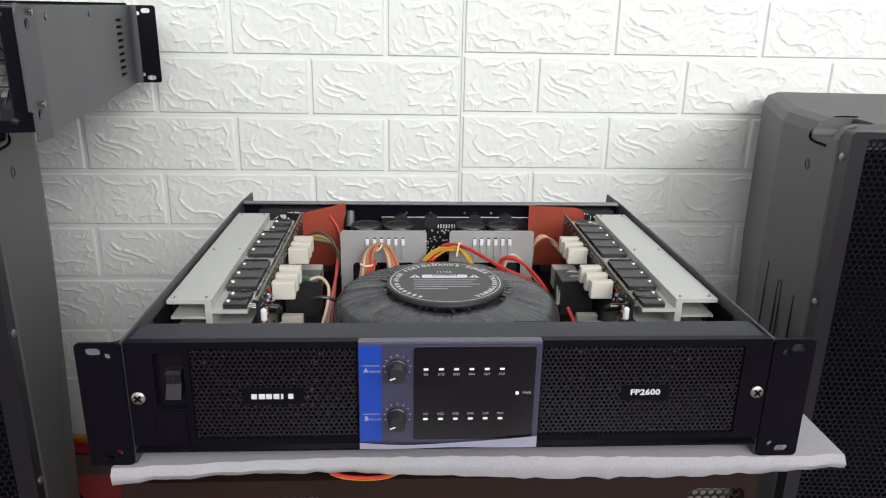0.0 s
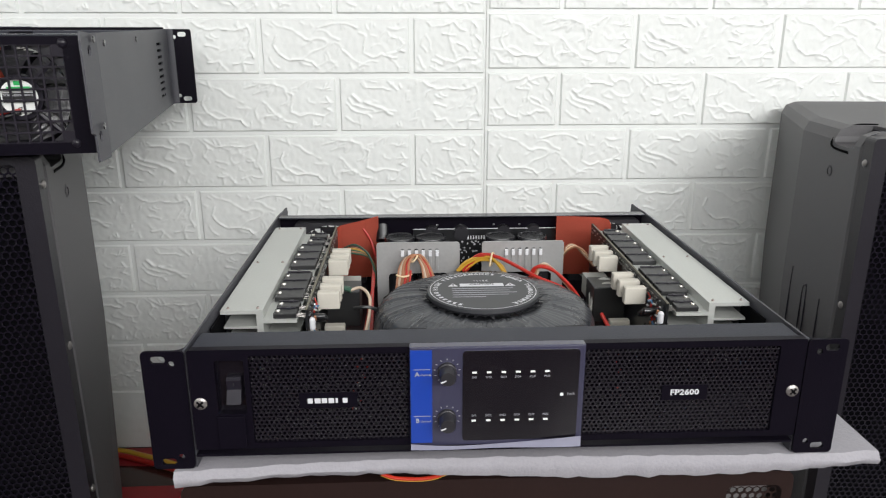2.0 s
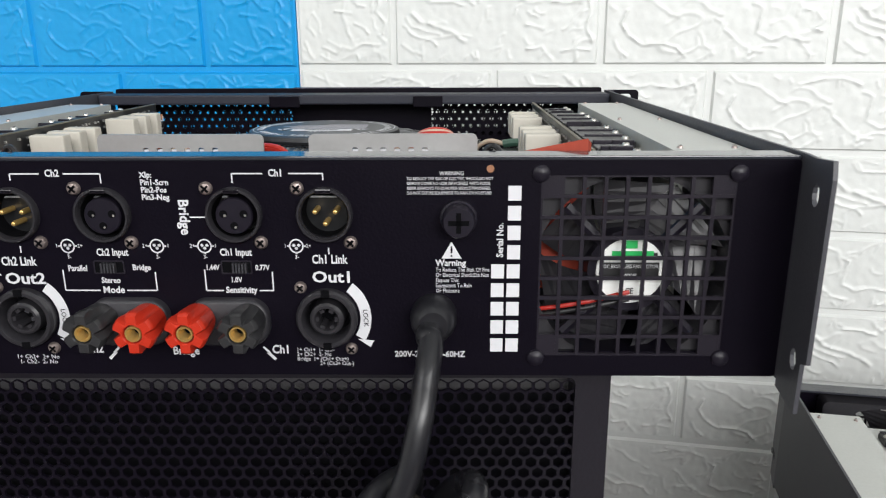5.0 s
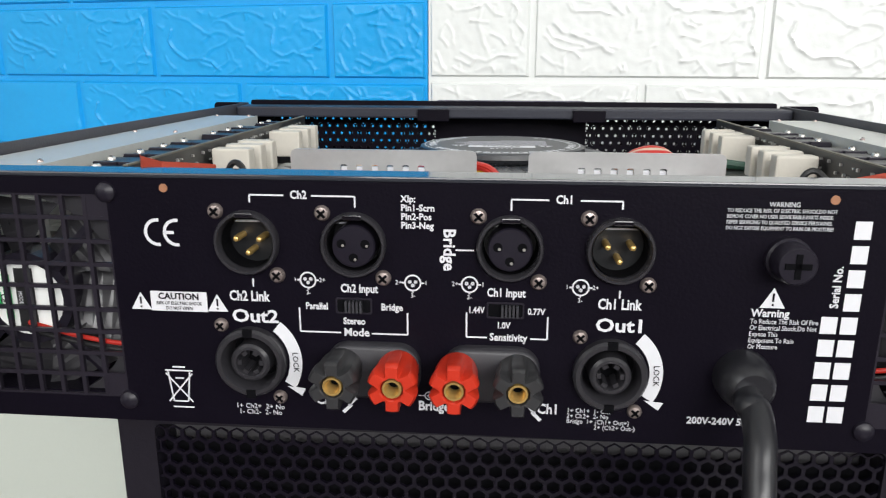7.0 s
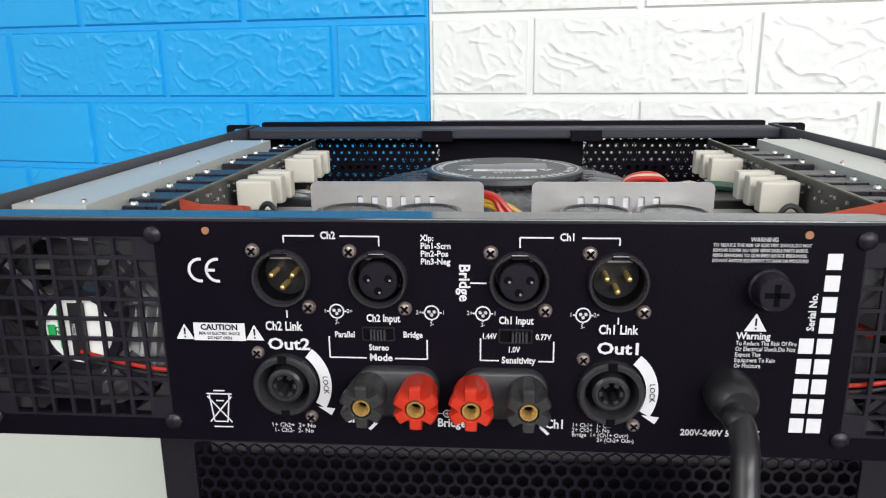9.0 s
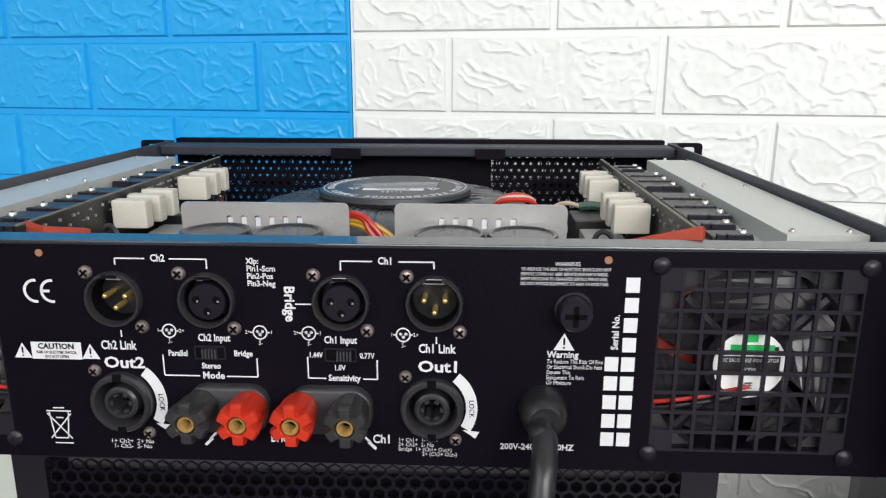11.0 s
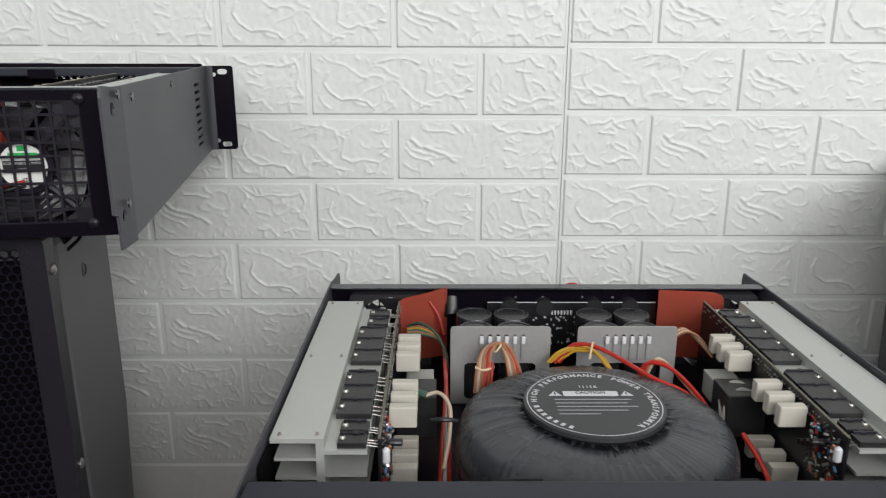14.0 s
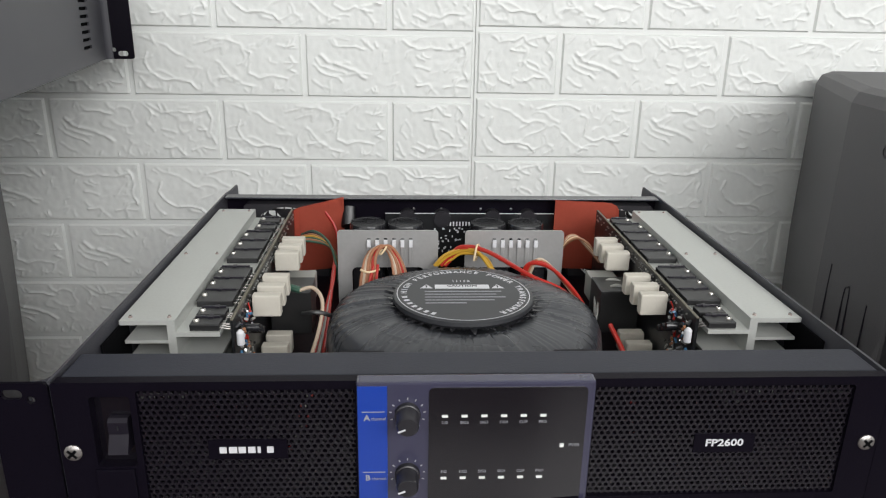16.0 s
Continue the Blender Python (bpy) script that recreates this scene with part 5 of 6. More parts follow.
    # crossed-out bin
    lines("bin_mark", [(-102.8, 26.4, -93.6, 26.4), (-101.8, 26.0, -100.6, 15.8), (-94.6, 26.0, -95.8, 15.8), (-100.6, 15.8, -95.8, 15.8), (-102.2, 15.6, -93.8, 25.4), (-94.2, 15.6, -102.6, 25.4), (-101.0, 13.8, -94.0, 13.8), (-99.5, 23.8, -96.7, 23.8), (-100.2, 27.6, -96.0, 27.6)], 0.0005)
    for cu, cz, r in ((83.7, 55.8, 3.6), (-108.2, 49.1, 3.3), (-83.4, 49.1, 3.3)):
        bm = rear_poly(bmesh.new(), [((cu - r) / 1000, (cz - 0.75 * r) / 1000), ((cu + r) / 1000, (cz - 0.75 * r) / 1000), (cu / 1000, (cz + 0.95 * r) / 1000)])
        part("warning_triangle", bm, "silk_white", P, "white warning triangle")
        bm = rear_strip(bmesh.new(), cu / 1000, (cz - 0.2 * r) / 1000, cu / 1000, (cz + 0.5 * r) / 1000, 0.0006, 0.0005)
        rear_strip(bm, cu / 1000, (cz - 0.55 * r) / 1000, cu / 1000, (cz - 0.38 * r) / 1000, 0.0006, 0.0005)
        part("mark", bm, "black_coat", P)
    part("caution_panel", rear_poly(bmesh.new(), [(-0.1050, 0.0463), (-0.0867, 0.0463), (-0.0867, 0.0527), (-0.1050, 0.0527)]), "silk_white", P, "white caution panel")
    words("CAUTION", 0.0031, "black_coat", P, rear_pose(-0.0958, 0.0511, 0.0005), squeeze=1.0)
    for tx, z in (("RISK OF ELECTRIC SHOCK", 0.0489), ("DO NOT OPEN", 0.0473)):
        words(tx, 0.00165, "black_coat", P, rear_pose(-0.0958, z, 0.0005), squeeze=0.80)
    # serial squares: four single, then five pairs
    for k in range(9):
        z = 0.0764 - 0.00700 * k
        for u in ((0.1058,) if k < 4 else (0.1002, 0.1058)):
            part("square", rear_poly(bmesh.new(), [(u - 0.0023, z - 0.0026), (u + 0.0023, z - 0.0026), (u + 0.0023, z + 0.0026), (u - 0.0023, z + 0.0026)]), "silk_white", P)
    for socket_u in OUTS:
        u = socket_u - 0.0006
        bm = bmesh.new()
        n, pts = 14, []
        for k in range(n + 1):
            a = radians(52 - 84 * k / n)
            pts.append((a, 0.0126, 0.0166))
        for (a, r0, r1), (b, s0, s1) in zip(pts, pts[1:]):
            rear_poly(bm, [(u + r0 * math.cos(a), 0.0308 + r0 * math.sin(a)), (u + r1 * math.cos(a), 0.0308 + r1 * math.sin(a)), (u + s1 * math.cos(b), 0.0308 + s1 * math.sin(b)), (u + s0 * math.cos(b), 0.0308 + s0 * math.sin(b))])
        rear_poly(bm, [(u + 0.0114, 0.0226), (u + 0.0174, 0.0220), (u + 0.0160, 0.0194)][::-1])
        part("lock_arrow", bm, "silk_white", P, "white curved arrow")
        words("LOCK", 0.0027, "black_coat", P, rear_pose(u + 0.0145, 0.0308, 0.0006, -88))
    bm = bmesh.new()
    for cu in (-34.6, -17.0, -0.6):
        rear_arc(bm, cu / 1000, 0.0212, 0.0013, 0, 360, 0.0004)
        rear_strip(bm, (cu - 0.7) / 1000, 0.0212, (cu + 0.7) / 1000, 0.0212, 0.0004)
        rear_strip(bm, (cu - 3.4) / 1000, 0.0212, (cu - 1.3) / 1000, 0.0212, 0.0003)
        rear_strip(bm, (cu + 1.3) / 1000, 0.0212, (cu + 3.4) / 1000, 0.0212, 0.0003)
    for cu in (-17.0, -0.6):
        rear_strip(bm, cu / 1000, 0.0205, cu / 1000, 0.0219, 0.0004)
    for cu, way in ((-42.0, 1), (15.4, -1)):
        for a, b, c, d, w in ((-2.6, 14.4, 0.2, 17.2, 0.0011), (0.2, 17.2, -0.6, 17.0, 0.0009), (-0.8, 16.8, 1.8, 19.4, 0.0008)):
            rear_strip(bm, (cu + way * a) / 1000, b / 1000, (cu + way * c) / 1000, d / 1000, w)
    part("polarity_marks", bm, "silk_white", P)


def deep(y):
    """Depth inside the case: the far half of the layout reaches back to the panel."""
    if y <= 0.15:
        return y
    return 0.15 + (y - 0.15) * 1.08 if y < 0.33 else 0.3444 + (y - 0.33) * (D - 0.3444) / 0.049


def reach_back(meshes):
    for me in meshes:
        for v in me.vertices:
            v.co.y = deep(v.co.y)


build_case()
before = set(bpy.data.meshes)
build_fascia()
for me in bpy.data.meshes:
    if me not in before:
        me.transform(Matrix.Translation((0, 0, 0.0025)))
build_module()
before = set(bpy.data.meshes)
build_inside()
build_wires()
reach_back(me for me in bpy.data.meshes if me not in before)
build_transformer()
build_back()
build_print()
FRONT_AMP = (0.0, 0.0, 0.330)
amp.matrix_world = pose(*FRONT_AMP)
REAR_AMP = pose(-0.563, 0.455, 0.5345, -0.54, 0, 189.9)
second = copy_thing(amp, REAR_AMP)


def insulating_sheet(owner, fold, low_z):
    """A folded sheet of stiff paper: its upper edge follows fold."""
    bm = bmesh.new()
    fold = [(x, deep(y), z) for x, y, z in fold]
    top = [bm.verts.new(p) for p in fold]
    low_v = [bm.verts.new((p[0], p[1], low_z)) for p in fold]
    for k in range(len(fold) - 1):
        bm.faces.new((low_v[k], low_v[k + 1], top[k + 1], top[k]))
    bmesh.ops.solidify(bm, geom=bm.faces[:], thickness=0.0006)
    part("insulating_sheet", bm, "red_paper", owner, "brick red folded insulating paper")


insulating_sheet(amp, [(-0.1445, 0.326, 0.0770), (-0.1430, 0.331, 0.0800), (-0.1390, 0.3360, 0.0815), (-0.1110, 0.3465, 0.0868), (-0.0975, 0.3560, 0.0892)], 0.018)
insulating_sheet(amp, [(0.1690, 0.339, 0.0700), (0.1684, 0.340, 0.0800), (0.1660, 0.3415, 0.0838), (0.1610, 0.3430, 0.0858), (0.1540, 0.3440, 0.0866), (0.1065, 0.3475, 0.0880)], 0.018)
insulating_sheet(second, [(-0.1390, 0.334, 0.0890), (-0.1370, 0.340, 0.0912), (-0.1110, 0.3465, 0.0868), (-0.0880, 0.3520, 0.0840)], 0.030)
insulating_sheet(second, [(0.1290, 0.334, 0.0905), (0.1270, 0.338, 0.0900), (0.1180, 0.3450, 0.0888), (0.1010, 0.3465, 0.0884), (0.0975, 0.3500, 0.0884)], 0.030)
for cx in (-0.100, 0.092):
    wire("wire", [(cx - 0.0055, 0.357, 0.055), (cx - 0.0050, 0.354, 0.080), (cx, 0.351, 0.0885), (cx + 0.0045, 0.350, 0.082), (cx + 0.0055, 0.350, 0.055)], 0.0011, "wire_black", second, "black wire loop")
for k, mt in enumerate(("wire_red", "wire_beige", "wire_red")):
    wire("wire", [(-0.060 - 0.001 * k, 0.212, 0.066), (-0.0634, 0.219 + 0.003 * k, 0.0765), (-0.0735, 0.220 + 0.003 * k, 0.0800 - 0.0008 * k), (-0.0829, 0.219 + 0.003 * k, 0.0765), (-0.0855, 0.214, 0.064)], 0.0015, mt, second, "red and beige wire loop")
second["label"] = "black rack power amplifier showing its connector panel on a loudspeaker"

# ---- foam sheet under the front amplifier ----
bm, n = bmesh.new(), 60
rng = random.Random(4)
rows = []
for k in range(n + 1):
    f = k / n
    x = -0.226 + 0.502 * f
    yf = -0.0025 + 0.005 * math.sin(5 * f) + 0.0012 * rng.uniform(-1, 1) + 0.008 * f
    top = 0.3296 - 0.002 * math.sin(3 * f) * (1 if f < 0.1 else 0)
    low_z = 0.3150 + 0.0035 * math.sin(7 * f + 0.4) + 0.0007 * rng.uniform(-1, 1)
    rows.append([bm.verts.new(p) for p in ((x, 0.34, 0.3150), (x, 0.34, top), (x, yf + 0.003, top), (x, yf, top - 0.004), (x + 0.0005, yf - 0.0006, 0.5 * (top + low_z)), (x, yf + 0.001, low_z + 0.002), (x, yf + 0.004, low_z), (x, 0.05, 0.3150))])
for a, b in zip(rows, rows[1:]):
    for k in range(8):
        bm.faces.new((a[k], a[(k + 1) % 8], b[(k + 1) % 8], b[k]))
bm.faces.new(rows[0])
bm.faces.new(rows[-1][::-1])
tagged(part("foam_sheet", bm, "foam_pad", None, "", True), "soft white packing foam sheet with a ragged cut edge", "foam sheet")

# ---- power cord of the rear amplifier, knotted in front of the loudspeaker ----
g = REAR_AMP @ rear(0.0772, 0.0312, 0.010)
cord = [g + Vector((0.0, 0.012, 0.0)), g + Vector((-0.001, -0.004, -0.002)), (-0.4210, 0.0840, 0.5530), (-0.4203, 0.0765, 0.5480), (-0.4205, 0.0715, 0.5415), (-0.4210, 0.0645, 0.5300), (-0.4245, 0.0595, 0.5120), (-0.433, 0.057, 0.487),
        (-0.447, 0.068, 0.452), (-0.462, 0.082, 0.425), (-0.470, 0.070, 0.440), (-0.458, 0.050, 0.466), (-0.434, 0.036, 0.485), (-0.411, 0.033, 0.505), (-0.399, 0.041, 0.5165), (-0.404, 0.060, 0.512),
        (-0.424, 0.084, 0.485), (-0.441, 0.090, 0.455), (-0.440, 0.088, 0.480), (-0.436, 0.080, 0.499), (-0.447, 0.063, 0.501), (-0.4515, 0.046, 0.494), (-0.445, 0.034, 0.484), (-0.431, 0.029, 0.474), (-0.413, 0.029, 0.467),
        (-0.401, 0.040, 0.466), (-0.405, 0.060, 0.460), (-0.430, 0.086, 0.450), (-0.458, 0.074, 0.449), (-0.458, 0.047, 0.451), (-0.439, 0.034, 0.444), (-0.420, 0.034, 0.440), (-0.411, 0.046, 0.440), (-0.416, 0.062, 0.437),
        (-0.443, 0.086, 0.428), (-0.463, 0.070, 0.424), (-0.458, 0.044, 0.424), (-0.438, 0.034, 0.417), (-0.417, 0.038, 0.413), (-0.414, 0.060, 0.405), (-0.430, 0.076, 0.370), (-0.436, 0.078, 0.20), (-0.446, 0.078, 0.05), (-0.47, 0.06, 0.006), (-0.52, 0.02, 0.005)]


def cord_part(name, points, r, mat, label):
    home = REAR_AMP.inverted()
    part(name, sweep(bmesh.new(), [home @ Vector(p) for p in points], r, 16, 8), mat, second, label, True)


cord = cord[:8] + [(-0.3985 + 0.80 * (x + 0.3985), y, z) for x, y, z in cord[8:]]
cord_part("power_cord", cord, 0.0046, "cord_black", "thick black power cord tied in a knot")
cord_part("cord_strand", [(-0.432, 0.066, 0.500), (-0.412, 0.060, 0.492), (-0.404, 0.052, 0.480), (-0.412, 0.058, 0.462), (-0.428, 0.066, 0.446), (-0.438, 0.068, 0.42), (-0.440, 0.07, 0.36), (-0.428, 0.08, 0.1), (-0.44, 0.06, 0.006), (-0.40, 0.02, 0.005)], 0.0041, "cord_worn", "dusty grey-black cord strand")
cord_part("cord_strand", [(-0.438, 0.070, 0.486), (-0.430, 0.066, 0.468), (-0.434, 0.060, 0.450), (-0.442, 0.064, 0.41), (-0.446, 0.07, 0.34)], 0.0041, "cord_worn", "dusty grey-black cord strand")

# ---- loose cables and clutter behind ----
for dx, mt, lb in ((0.0, "wire_yellow", "yellow cable lying on the floor by the wall"), (0.012, "wire_red", "red cable lying on the floor by the wall")):
    pts = [(x, y - dx, 0.0064) for x, y in ((-0.75, 0.545), (-0.60, 0.553), (-0.518, 0.549), (-0.465, 0.530), (-0.40, 0.500), (-0.33, 0.470), (-0.26, 0.455))]
    tagged(part("cable", sweep(bmesh.new(), pts, 0.004, 10), mt, None, "", True), lb, "cable")
tagged(part("cable", sweep(bmesh.new(), [(-0.262, 0.47, 0.02), (-0.262, 0.465, 0.13), (-0.248, 0.455, 0.164), (-0.225, 0.44, 0.166), (-0.21, 0.43, 0.12), (-0.20, 0.42, 0.02)], 0.004, 10), "wire_black", None, "", True), "black cable looped behind the low cabinet", "cable")
tagged(part("cable", sweep(bmesh.new(), [(0.018, 0.415, 0.25), (0.016, 0.425, 0.36), (0.026, 0.43, 0.390), (0.044, 0.43, 0.3938), (0.056, 0.42, 0.36), (0.06, 0.42, 0.26)], 0.004, 10), "wire_red", None, "", True), "red cable showing above the amplifier's back edge", "cable")
pale = tagged(new("pale_cupboard"), "plain pale grey-green cupboard side beside the loudspeaker", "cupboard")
part("body", box(bmesh.new(), -1.15, -0.737, 0.302, 0.54, 0.0, 0.482, 0.003), "cabinet_pale", pale)
part("top_board", box(bmesh.new(), -1.152, -0.735, 0.300, 0.541, 0.482, 0.50, 0.003), "cabinet_pale", pale, "pale top board")

# ---- flat red patches on the floor ----
for pts in (((-0.62, 0.56), (-0.36, 0.56), (-0.30, 0.50), (-0.56, 0.52)), ((-0.50, 0.46), (-0.33, 0.46), (-0.27, 0.40), (-0.42, 0.37)), ((-0.42, 0.30), (-0.28, 0.28), (-0.26, 0.22), (-0.38, 0.22))):
    bm = bmesh.new()
    lo = [bm.verts.new((x, y, 0.0005)) for x, y in pts]
    hi = [bm.verts.new((x, y, 0.0022)) for x, y in pts]
    bm.faces.new(hi)
    bm.faces.new(lo[::-1])
    for k in range(4):
        bm.faces.new((lo[k], lo[(k + 1) % 4], hi[(k + 1) % 4], hi[k]))
    tagged(part("red_sheet", bm, "patch_red"), "flat red patch on the dark floor", "plastic sheet")

# ---- embossed foam bricks on the back wall ----
BRICK, PITCH = 0.2008, 0.0768


def wavy(points, rng, jitter):
    out = []
    for (ax, az), (bx, bz) in zip(points, points[1:]):
        n = max(2, int(math.hypot(bx - ax, bz - az) / 0.005))
        for k in range(n):
            t = k / n
            out.append((ax + (bx - ax) * t + rng.uniform(-jitter, jitter), az + (bz - az) * t + rng.uniform(-jitter, jitter)))
    out.append(points[-1])
    return out


def brick_lines(kind, w, h, rng):
    """Wavy raised lines of one moulded brick, in its own width and height."""
    L = []

    def add(points, tall, wide, jitter=0.0007):
        L.append((wavy([(x * w, z * h) for x, z in points], rng, jitter), tall, wide))

    if kind == "shore":
        add([(0.11, 0.66), (0.09, 0.52), (0.12, 0.38), (0.19, 0.26), (0.28, 0.28), (0.34, 0.23), (0.38, 0.13)], 0.0019, 0.0011, 0.0004)
        add([(0.08, 0.92), (0.13, 0.84), (0.20, 0.80), (0.28, 0.66), (0.36, 0.54)], 0.0011, 0.0012, 0.0011)
        add([(0.38, 0.80), (0.48, 0.87), (0.58, 0.87), (0.64, 0.80)], 0.0012, 0.0011)
        add([(0.66, 0.72), (0.70, 0.68), (0.69, 0.52), (0.68, 0.38), (0.74, 0.30), (0.80, 0.36), (0.90, 0.30)], 0.0013, 0.0011, 0.0010)
        add([(0.50, 0.56), (0.58, 0.34), (0.64, 0.22), (0.71, 0.18)], 0.0012, 0.0012, 0.0010)
        add([(0.92, 0.62), (0.95, 0.52), (0.91, 0.44), (0.95, 0.40)], 0.0016, 0.0011, 0.0010)
        add([(0.85, 0.80), (0.90, 0.76), (0.95, 0.80)], 0.0011, 0.0011)
        add([(0.06, 0.30), (0.08, 0.20), (0.12, 0.13)], 0.0012, 0.0011)
        add([(0.44, 0.40), (0.46, 0.26), (0.50, 0.16)], 0.0009, 0.0013, 0.0010)
    elif kind == "feather":
        add([(0.10, 0.66), (0.14, 0.56), (0.24, 0.49), (0.31, 0.41), (0.36, 0.32)], 0.0018, 0.0017, 0.0007)
        add([(0.07, 0.62), (0.10, 0.50), (0.17, 0.44), (0.24, 0.40)], 0.0013, 0.0010, 0.0008)
        add([(0.06, 0.52), (0.08, 0.44), (0.13, 0.38), (0.19, 0.34), (0.22, 0.27)], 0.0015, 0.0010, 0.0008)
        add([(0.17, 0.92), (0.19, 0.79), (0.30, 0.79), (0.37, 0.74)], 0.0012, 0.0010)
        add([(0.34, 0.92), (0.36, 0.84), (0.40, 0.76)], 0.0012, 0.0013, 0.0010)
        add([(0.58, 0.90), (0.62, 0.82), (0.66, 0.76), (0.74, 0.79), (0.86, 0.76), (0.93, 0.82)], 0.0013, 0.0012, 0.0012)
        add([(0.92, 0.86), (0.95, 0.68), (0.93, 0.48), (0.96, 0.30)], 0.0015, 0.0011, 0.0010)
        add([(0.65, 0.52), (0.73, 0.46)], 0.0011, 0.0012)
        add([(0.66, 0.22), (0.73, 0.25), (0.77, 0.12)], 0.0014, 0.0013, 0.0010)
        add([(0.82, 0.19), (0.88, 0.24), (0.95, 0.21)], 0.0012, 0.0011, 0.0010)
        add([(0.05, 0.30), (0.10, 0.20), (0.14, 0.16)], 0.0010, 0.0013, 0.0010)
    else:
        add([(0.20, 0.92), (0.28, 0.82), (0.45, 0.84), (0.56, 0.91), (0.62, 0.80), (0.72, 0.76)], 0.0015, 0.0011, 0.0008)
        add([(0.80, 0.92), (0.87, 0.80), (0.84, 0.70), (0.93, 0.55), (0.90, 0.42)], 0.0017, 0.0012, 0.0008)
        add([(0.42, 0.70), (0.58, 0.68)], 0.0013, 0.0011, 0.0005)
        add([(0.62, 0.55), (0.72, 0.48), (0.76, 0.42)], 0.0014, 0.0011)
        add([(0.17, 0.68), (0.13, 0.52), (0.20, 0.40)], 0.0013, 0.0012, 0.0009)
        add([(0.09, 0.32), (0.16, 0.13)], 0.0013, 0.0012)
        add([(0.28, 0.26), (0.42, 0.18), (0.46, 0.28), (0.57, 0.22), (0.70, 0.30), (0.86, 0.28)], 0.0014, 0.0012, 0.0010)
    # loose crinkles, denser towards one end
    for k in range(int(14 * w / 0.2)):
        x, z, a = rng.uniform(0.42, 0.92), rng.uniform(0.18, 0.84), rng.uniform(-1.2, 1.2)
        add([(x, z), (x + 0.02 * math.cos(a) * 0.5, z + 0.10 * math.sin(a)), (x + 0.05 * math.cos(a), z + 0.14 * math.sin(a))], rng.uniform(0.0004, 0.0010), 0.0010, 0.0010)
    # short nicks just inside the rim
    for k in range(int(16 * w / 0.2) + 5):
        x = rng.uniform(0.04, 0.95)
        z = rng.choice((0.08, 0.11, 0.15, 0.90, 0.86))
        add([(x, z), (x + rng.uniform(-0.02, 0.03), z + rng.uniform(0.03, 0.11) * (1 if z < 0.5 else -1))], rng.uniform(0.0005, 0.0012), 0.0010, 0.0004)
    return L


def steps_in(length, gap, edge, n):
    """Stations across a brick: a steep rim, then even steps."""
    inner = np.linspace(gap + edge, length - gap - edge, n)
    return np.concatenate(([gap, gap + 0.45 * edge], inner, [length - gap - 0.45 * edge, length - gap]))


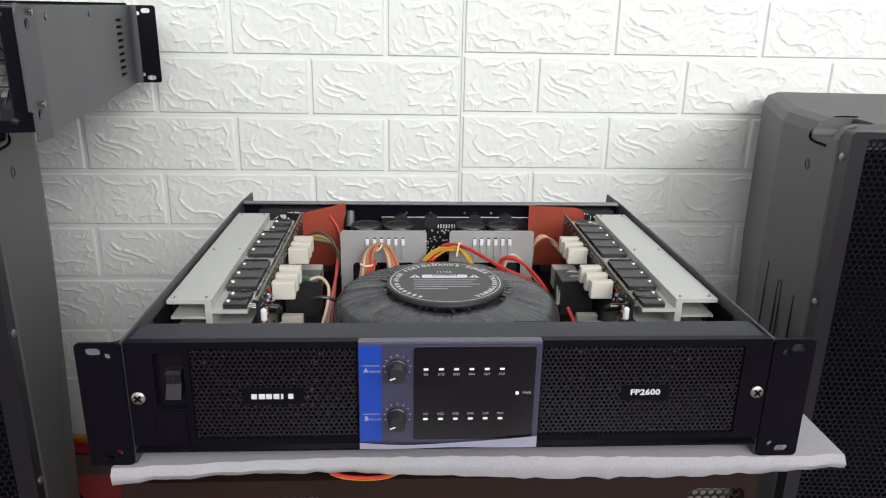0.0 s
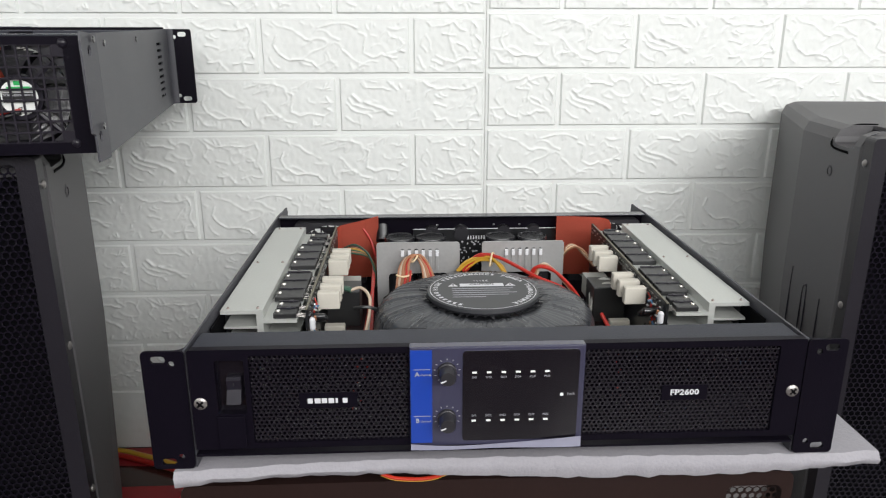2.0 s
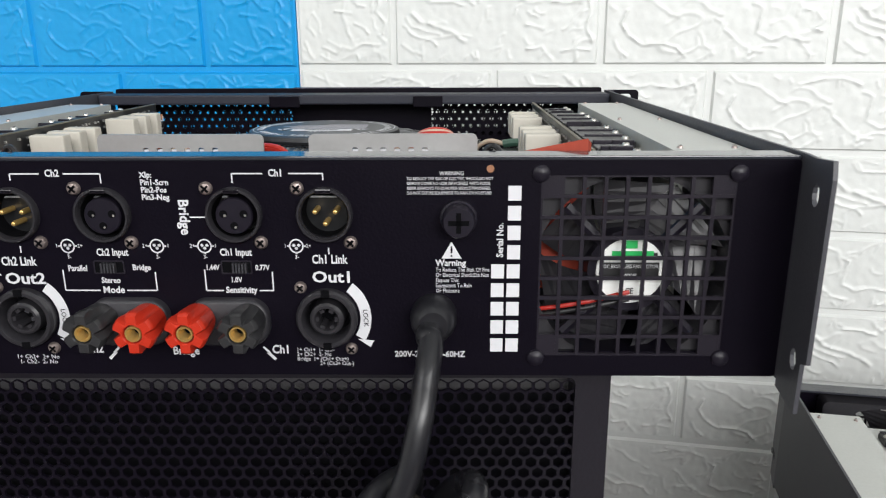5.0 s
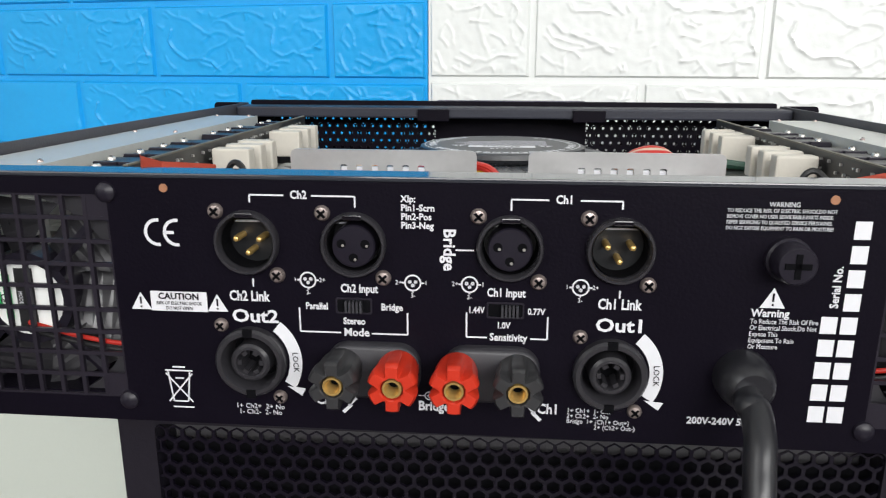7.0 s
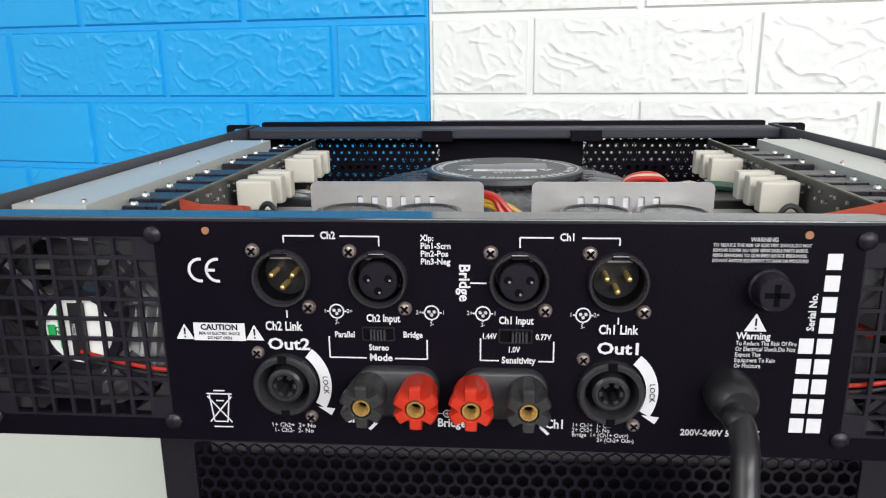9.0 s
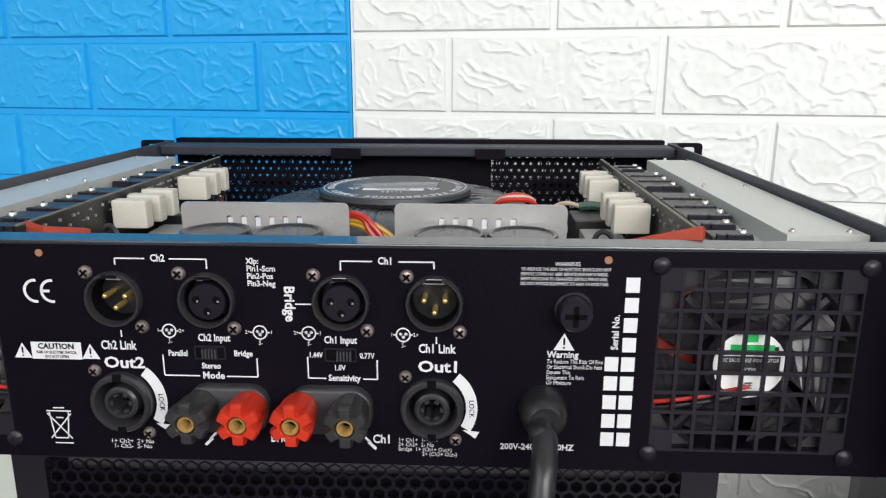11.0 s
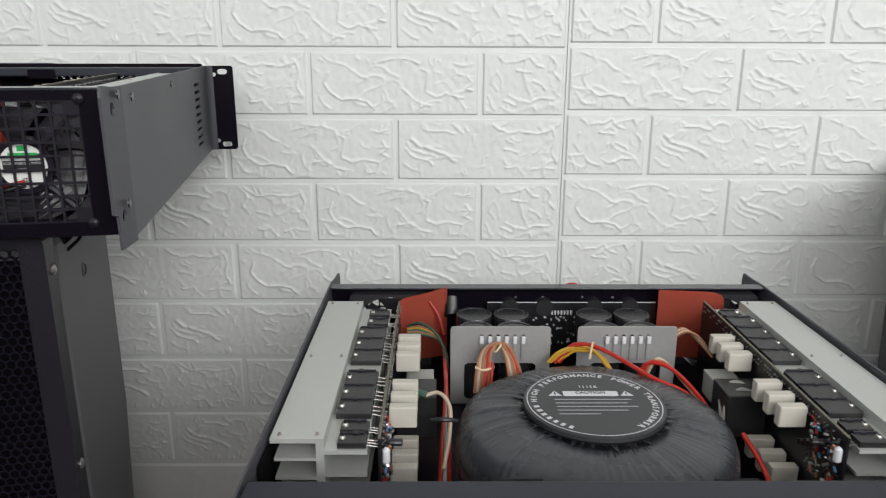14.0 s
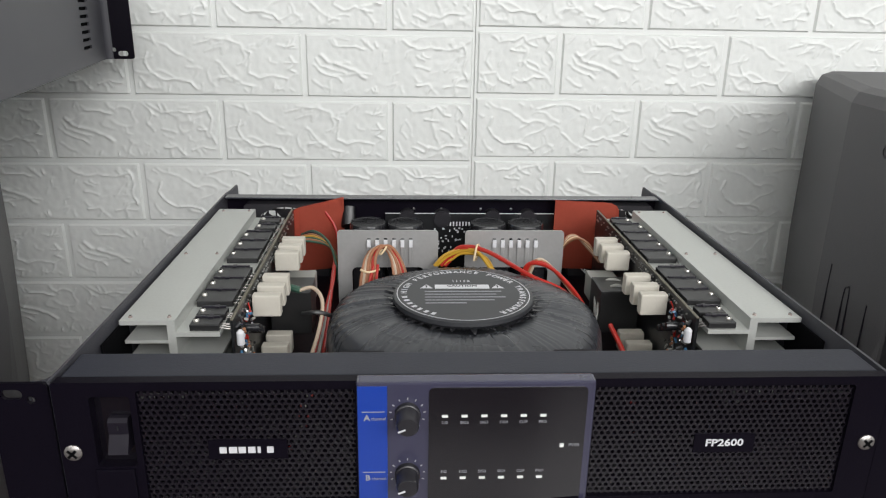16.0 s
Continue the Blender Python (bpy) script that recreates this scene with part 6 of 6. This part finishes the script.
def brick_mesh(kind, w, mat, seed, nx, nz):
    """One embossed brick, its foot at the wall and its relief towards the room."""
    rng = random.Random(seed)
    h, gap, edge, proud = PITCH, 0.0028, 0.0018, 0.0036
    xs, zs = steps_in(w, gap, edge, nx), steps_in(h, gap, edge, nz)
    gx, gz = np.meshgrid(xs, zs)
    relief = np.zeros_like(gx)
    for pts, tall, wide in brick_lines(kind, w, h, rng):
        best = np.full_like(gx, 9.0)
        for (ax, az), (bx, bz) in zip(pts, pts[1:]):
            dx, dz = bx - ax, bz - az
            t = np.clip(((gx - ax) * dx + (gz - az) * dz) / (dx * dx + dz * dz + 1e-12), 0, 1)
            best = np.minimum(best, np.hypot(gx - ax - t * dx, gz - az - t * dz))
        relief = np.maximum(relief, tall * np.exp(-(best / wide) ** 2))
    rim = np.minimum(np.minimum(gx - gap, w - gap - gx), np.minimum(gz - gap, h - gap - gz))
    up = np.clip(rim / edge, 0, 1)
    off = rng.uniform(0, 50)
    verts = []
    for x, z, r, e, s in zip(gx.ravel(), gz.ravel(), relief.ravel(), rim.ravel(), up.ravel()):
        ground = 0.00045 * noise.noise(Vector((x * 40 + off, z * 60, off))) + 0.0004 * noise.noise(Vector((x * 150 + off, z * 130, 3)))
        crease = abs(noise.noise(Vector((x * 34 + off, z * 52, 11 + off))))
        if noise.noise(Vector((x * 22 - off, z * 30, 5))) > 0.02:
            ground += 0.0009 * max(0.0, 1.0 - crease / 0.10)
        r *= 0.90 + 0.85 * noise.noise(Vector((x * 120 + off, z * 120, 7)))
        k = min(1.0, max(0.0, (e - edge) / 0.003))
        verts.append((x, -float(proud * s + k * (r + ground)), z))
    nw = len(xs)
    faces = [(a, a + 1, a + nw + 1, a + nw) for j in range(len(zs) - 1) for a in range(j * nw, j * nw + nw - 1)]
    me = bpy.data.meshes.new("brick")
    me.from_pydata(verts, [], faces)
    for p in me.polygons:
        p.use_smooth = True
    me.set_sharp_from_angle(angle=radians(50))
    me.materials.append(M[mat])
    return me


def brick_set(kind, w, seed, nx, nz):
    white = brick_mesh(kind, w, "foam_white", seed, nx, nz)
    blue = white.copy()
    blue.materials.clear()
    blue.materials.append(M["foam_blue"])
    return {"foam_white": white, "foam_blue": blue}


FULL = [brick_set(k, BRICK, 10 + i, 144, 54) for i, k in enumerate(("shore", "feather", "shore", "feather"))]
HALF = [brick_set("scrawl", BRICK / 2, 30 + i, 72, 54) for i in range(2)]
FAR_FULL = [brick_set(k, BRICK, 10 + i, 40, 15) for i, k in enumerate(("shore", "feather", "shore", "feather"))]
FAR_HALF = [brick_set("scrawl", BRICK / 2, 30 + i, 20, 15) for i in range(2)]

SEAM = 0.0435
for panel, (x0, mat, z0, flip) in enumerate(((SEAM - 1.4056, "foam_blue", 0.5630 - 0.002, 1), (SEAM - 0.7028, "foam_white", 0.5630, 0), (SEAM, "foam_white", 0.5690, 0), (SEAM + 0.7028, "foam_white", 0.5665, 0))):
    sheet = part("foam_panel", box(bmesh.new(), x0 + 0.0006, x0 + 0.7022, WALL_Y - 0.003, WALL_Y - 0.0002, max(0.0, z0 - 7.3 * PITCH), z0 + 8 * PITCH + 0.002), mat, wall_back, "embossed foam wall panel")
    for row in range(-7, 8):
        z = z0 + row * PITCH
        x = x0 + 0.0004
        lead = (row + flip) % 2 == 1
        run = ([0.5] if lead else []) + [1, 1, 1] + ([] if lead else [0.5])
        for k, size in enumerate(run):
            near = -6 <= row <= 5 and (-1.2 if row > -2 else -0.8) < x < 0.80
            full, half = (FULL, HALF) if near else (FAR_FULL, FAR_HALF)
            kind = half[(row + k + panel) % 2] if size == 0.5 else full[(k % 2) + 2 * ((row // 2 + k // 2) % 2)]
            brick = again("brick", kind[mat], sheet, (x, WALL_Y - 0.003, z))
            x += size * BRICK - 0.0001
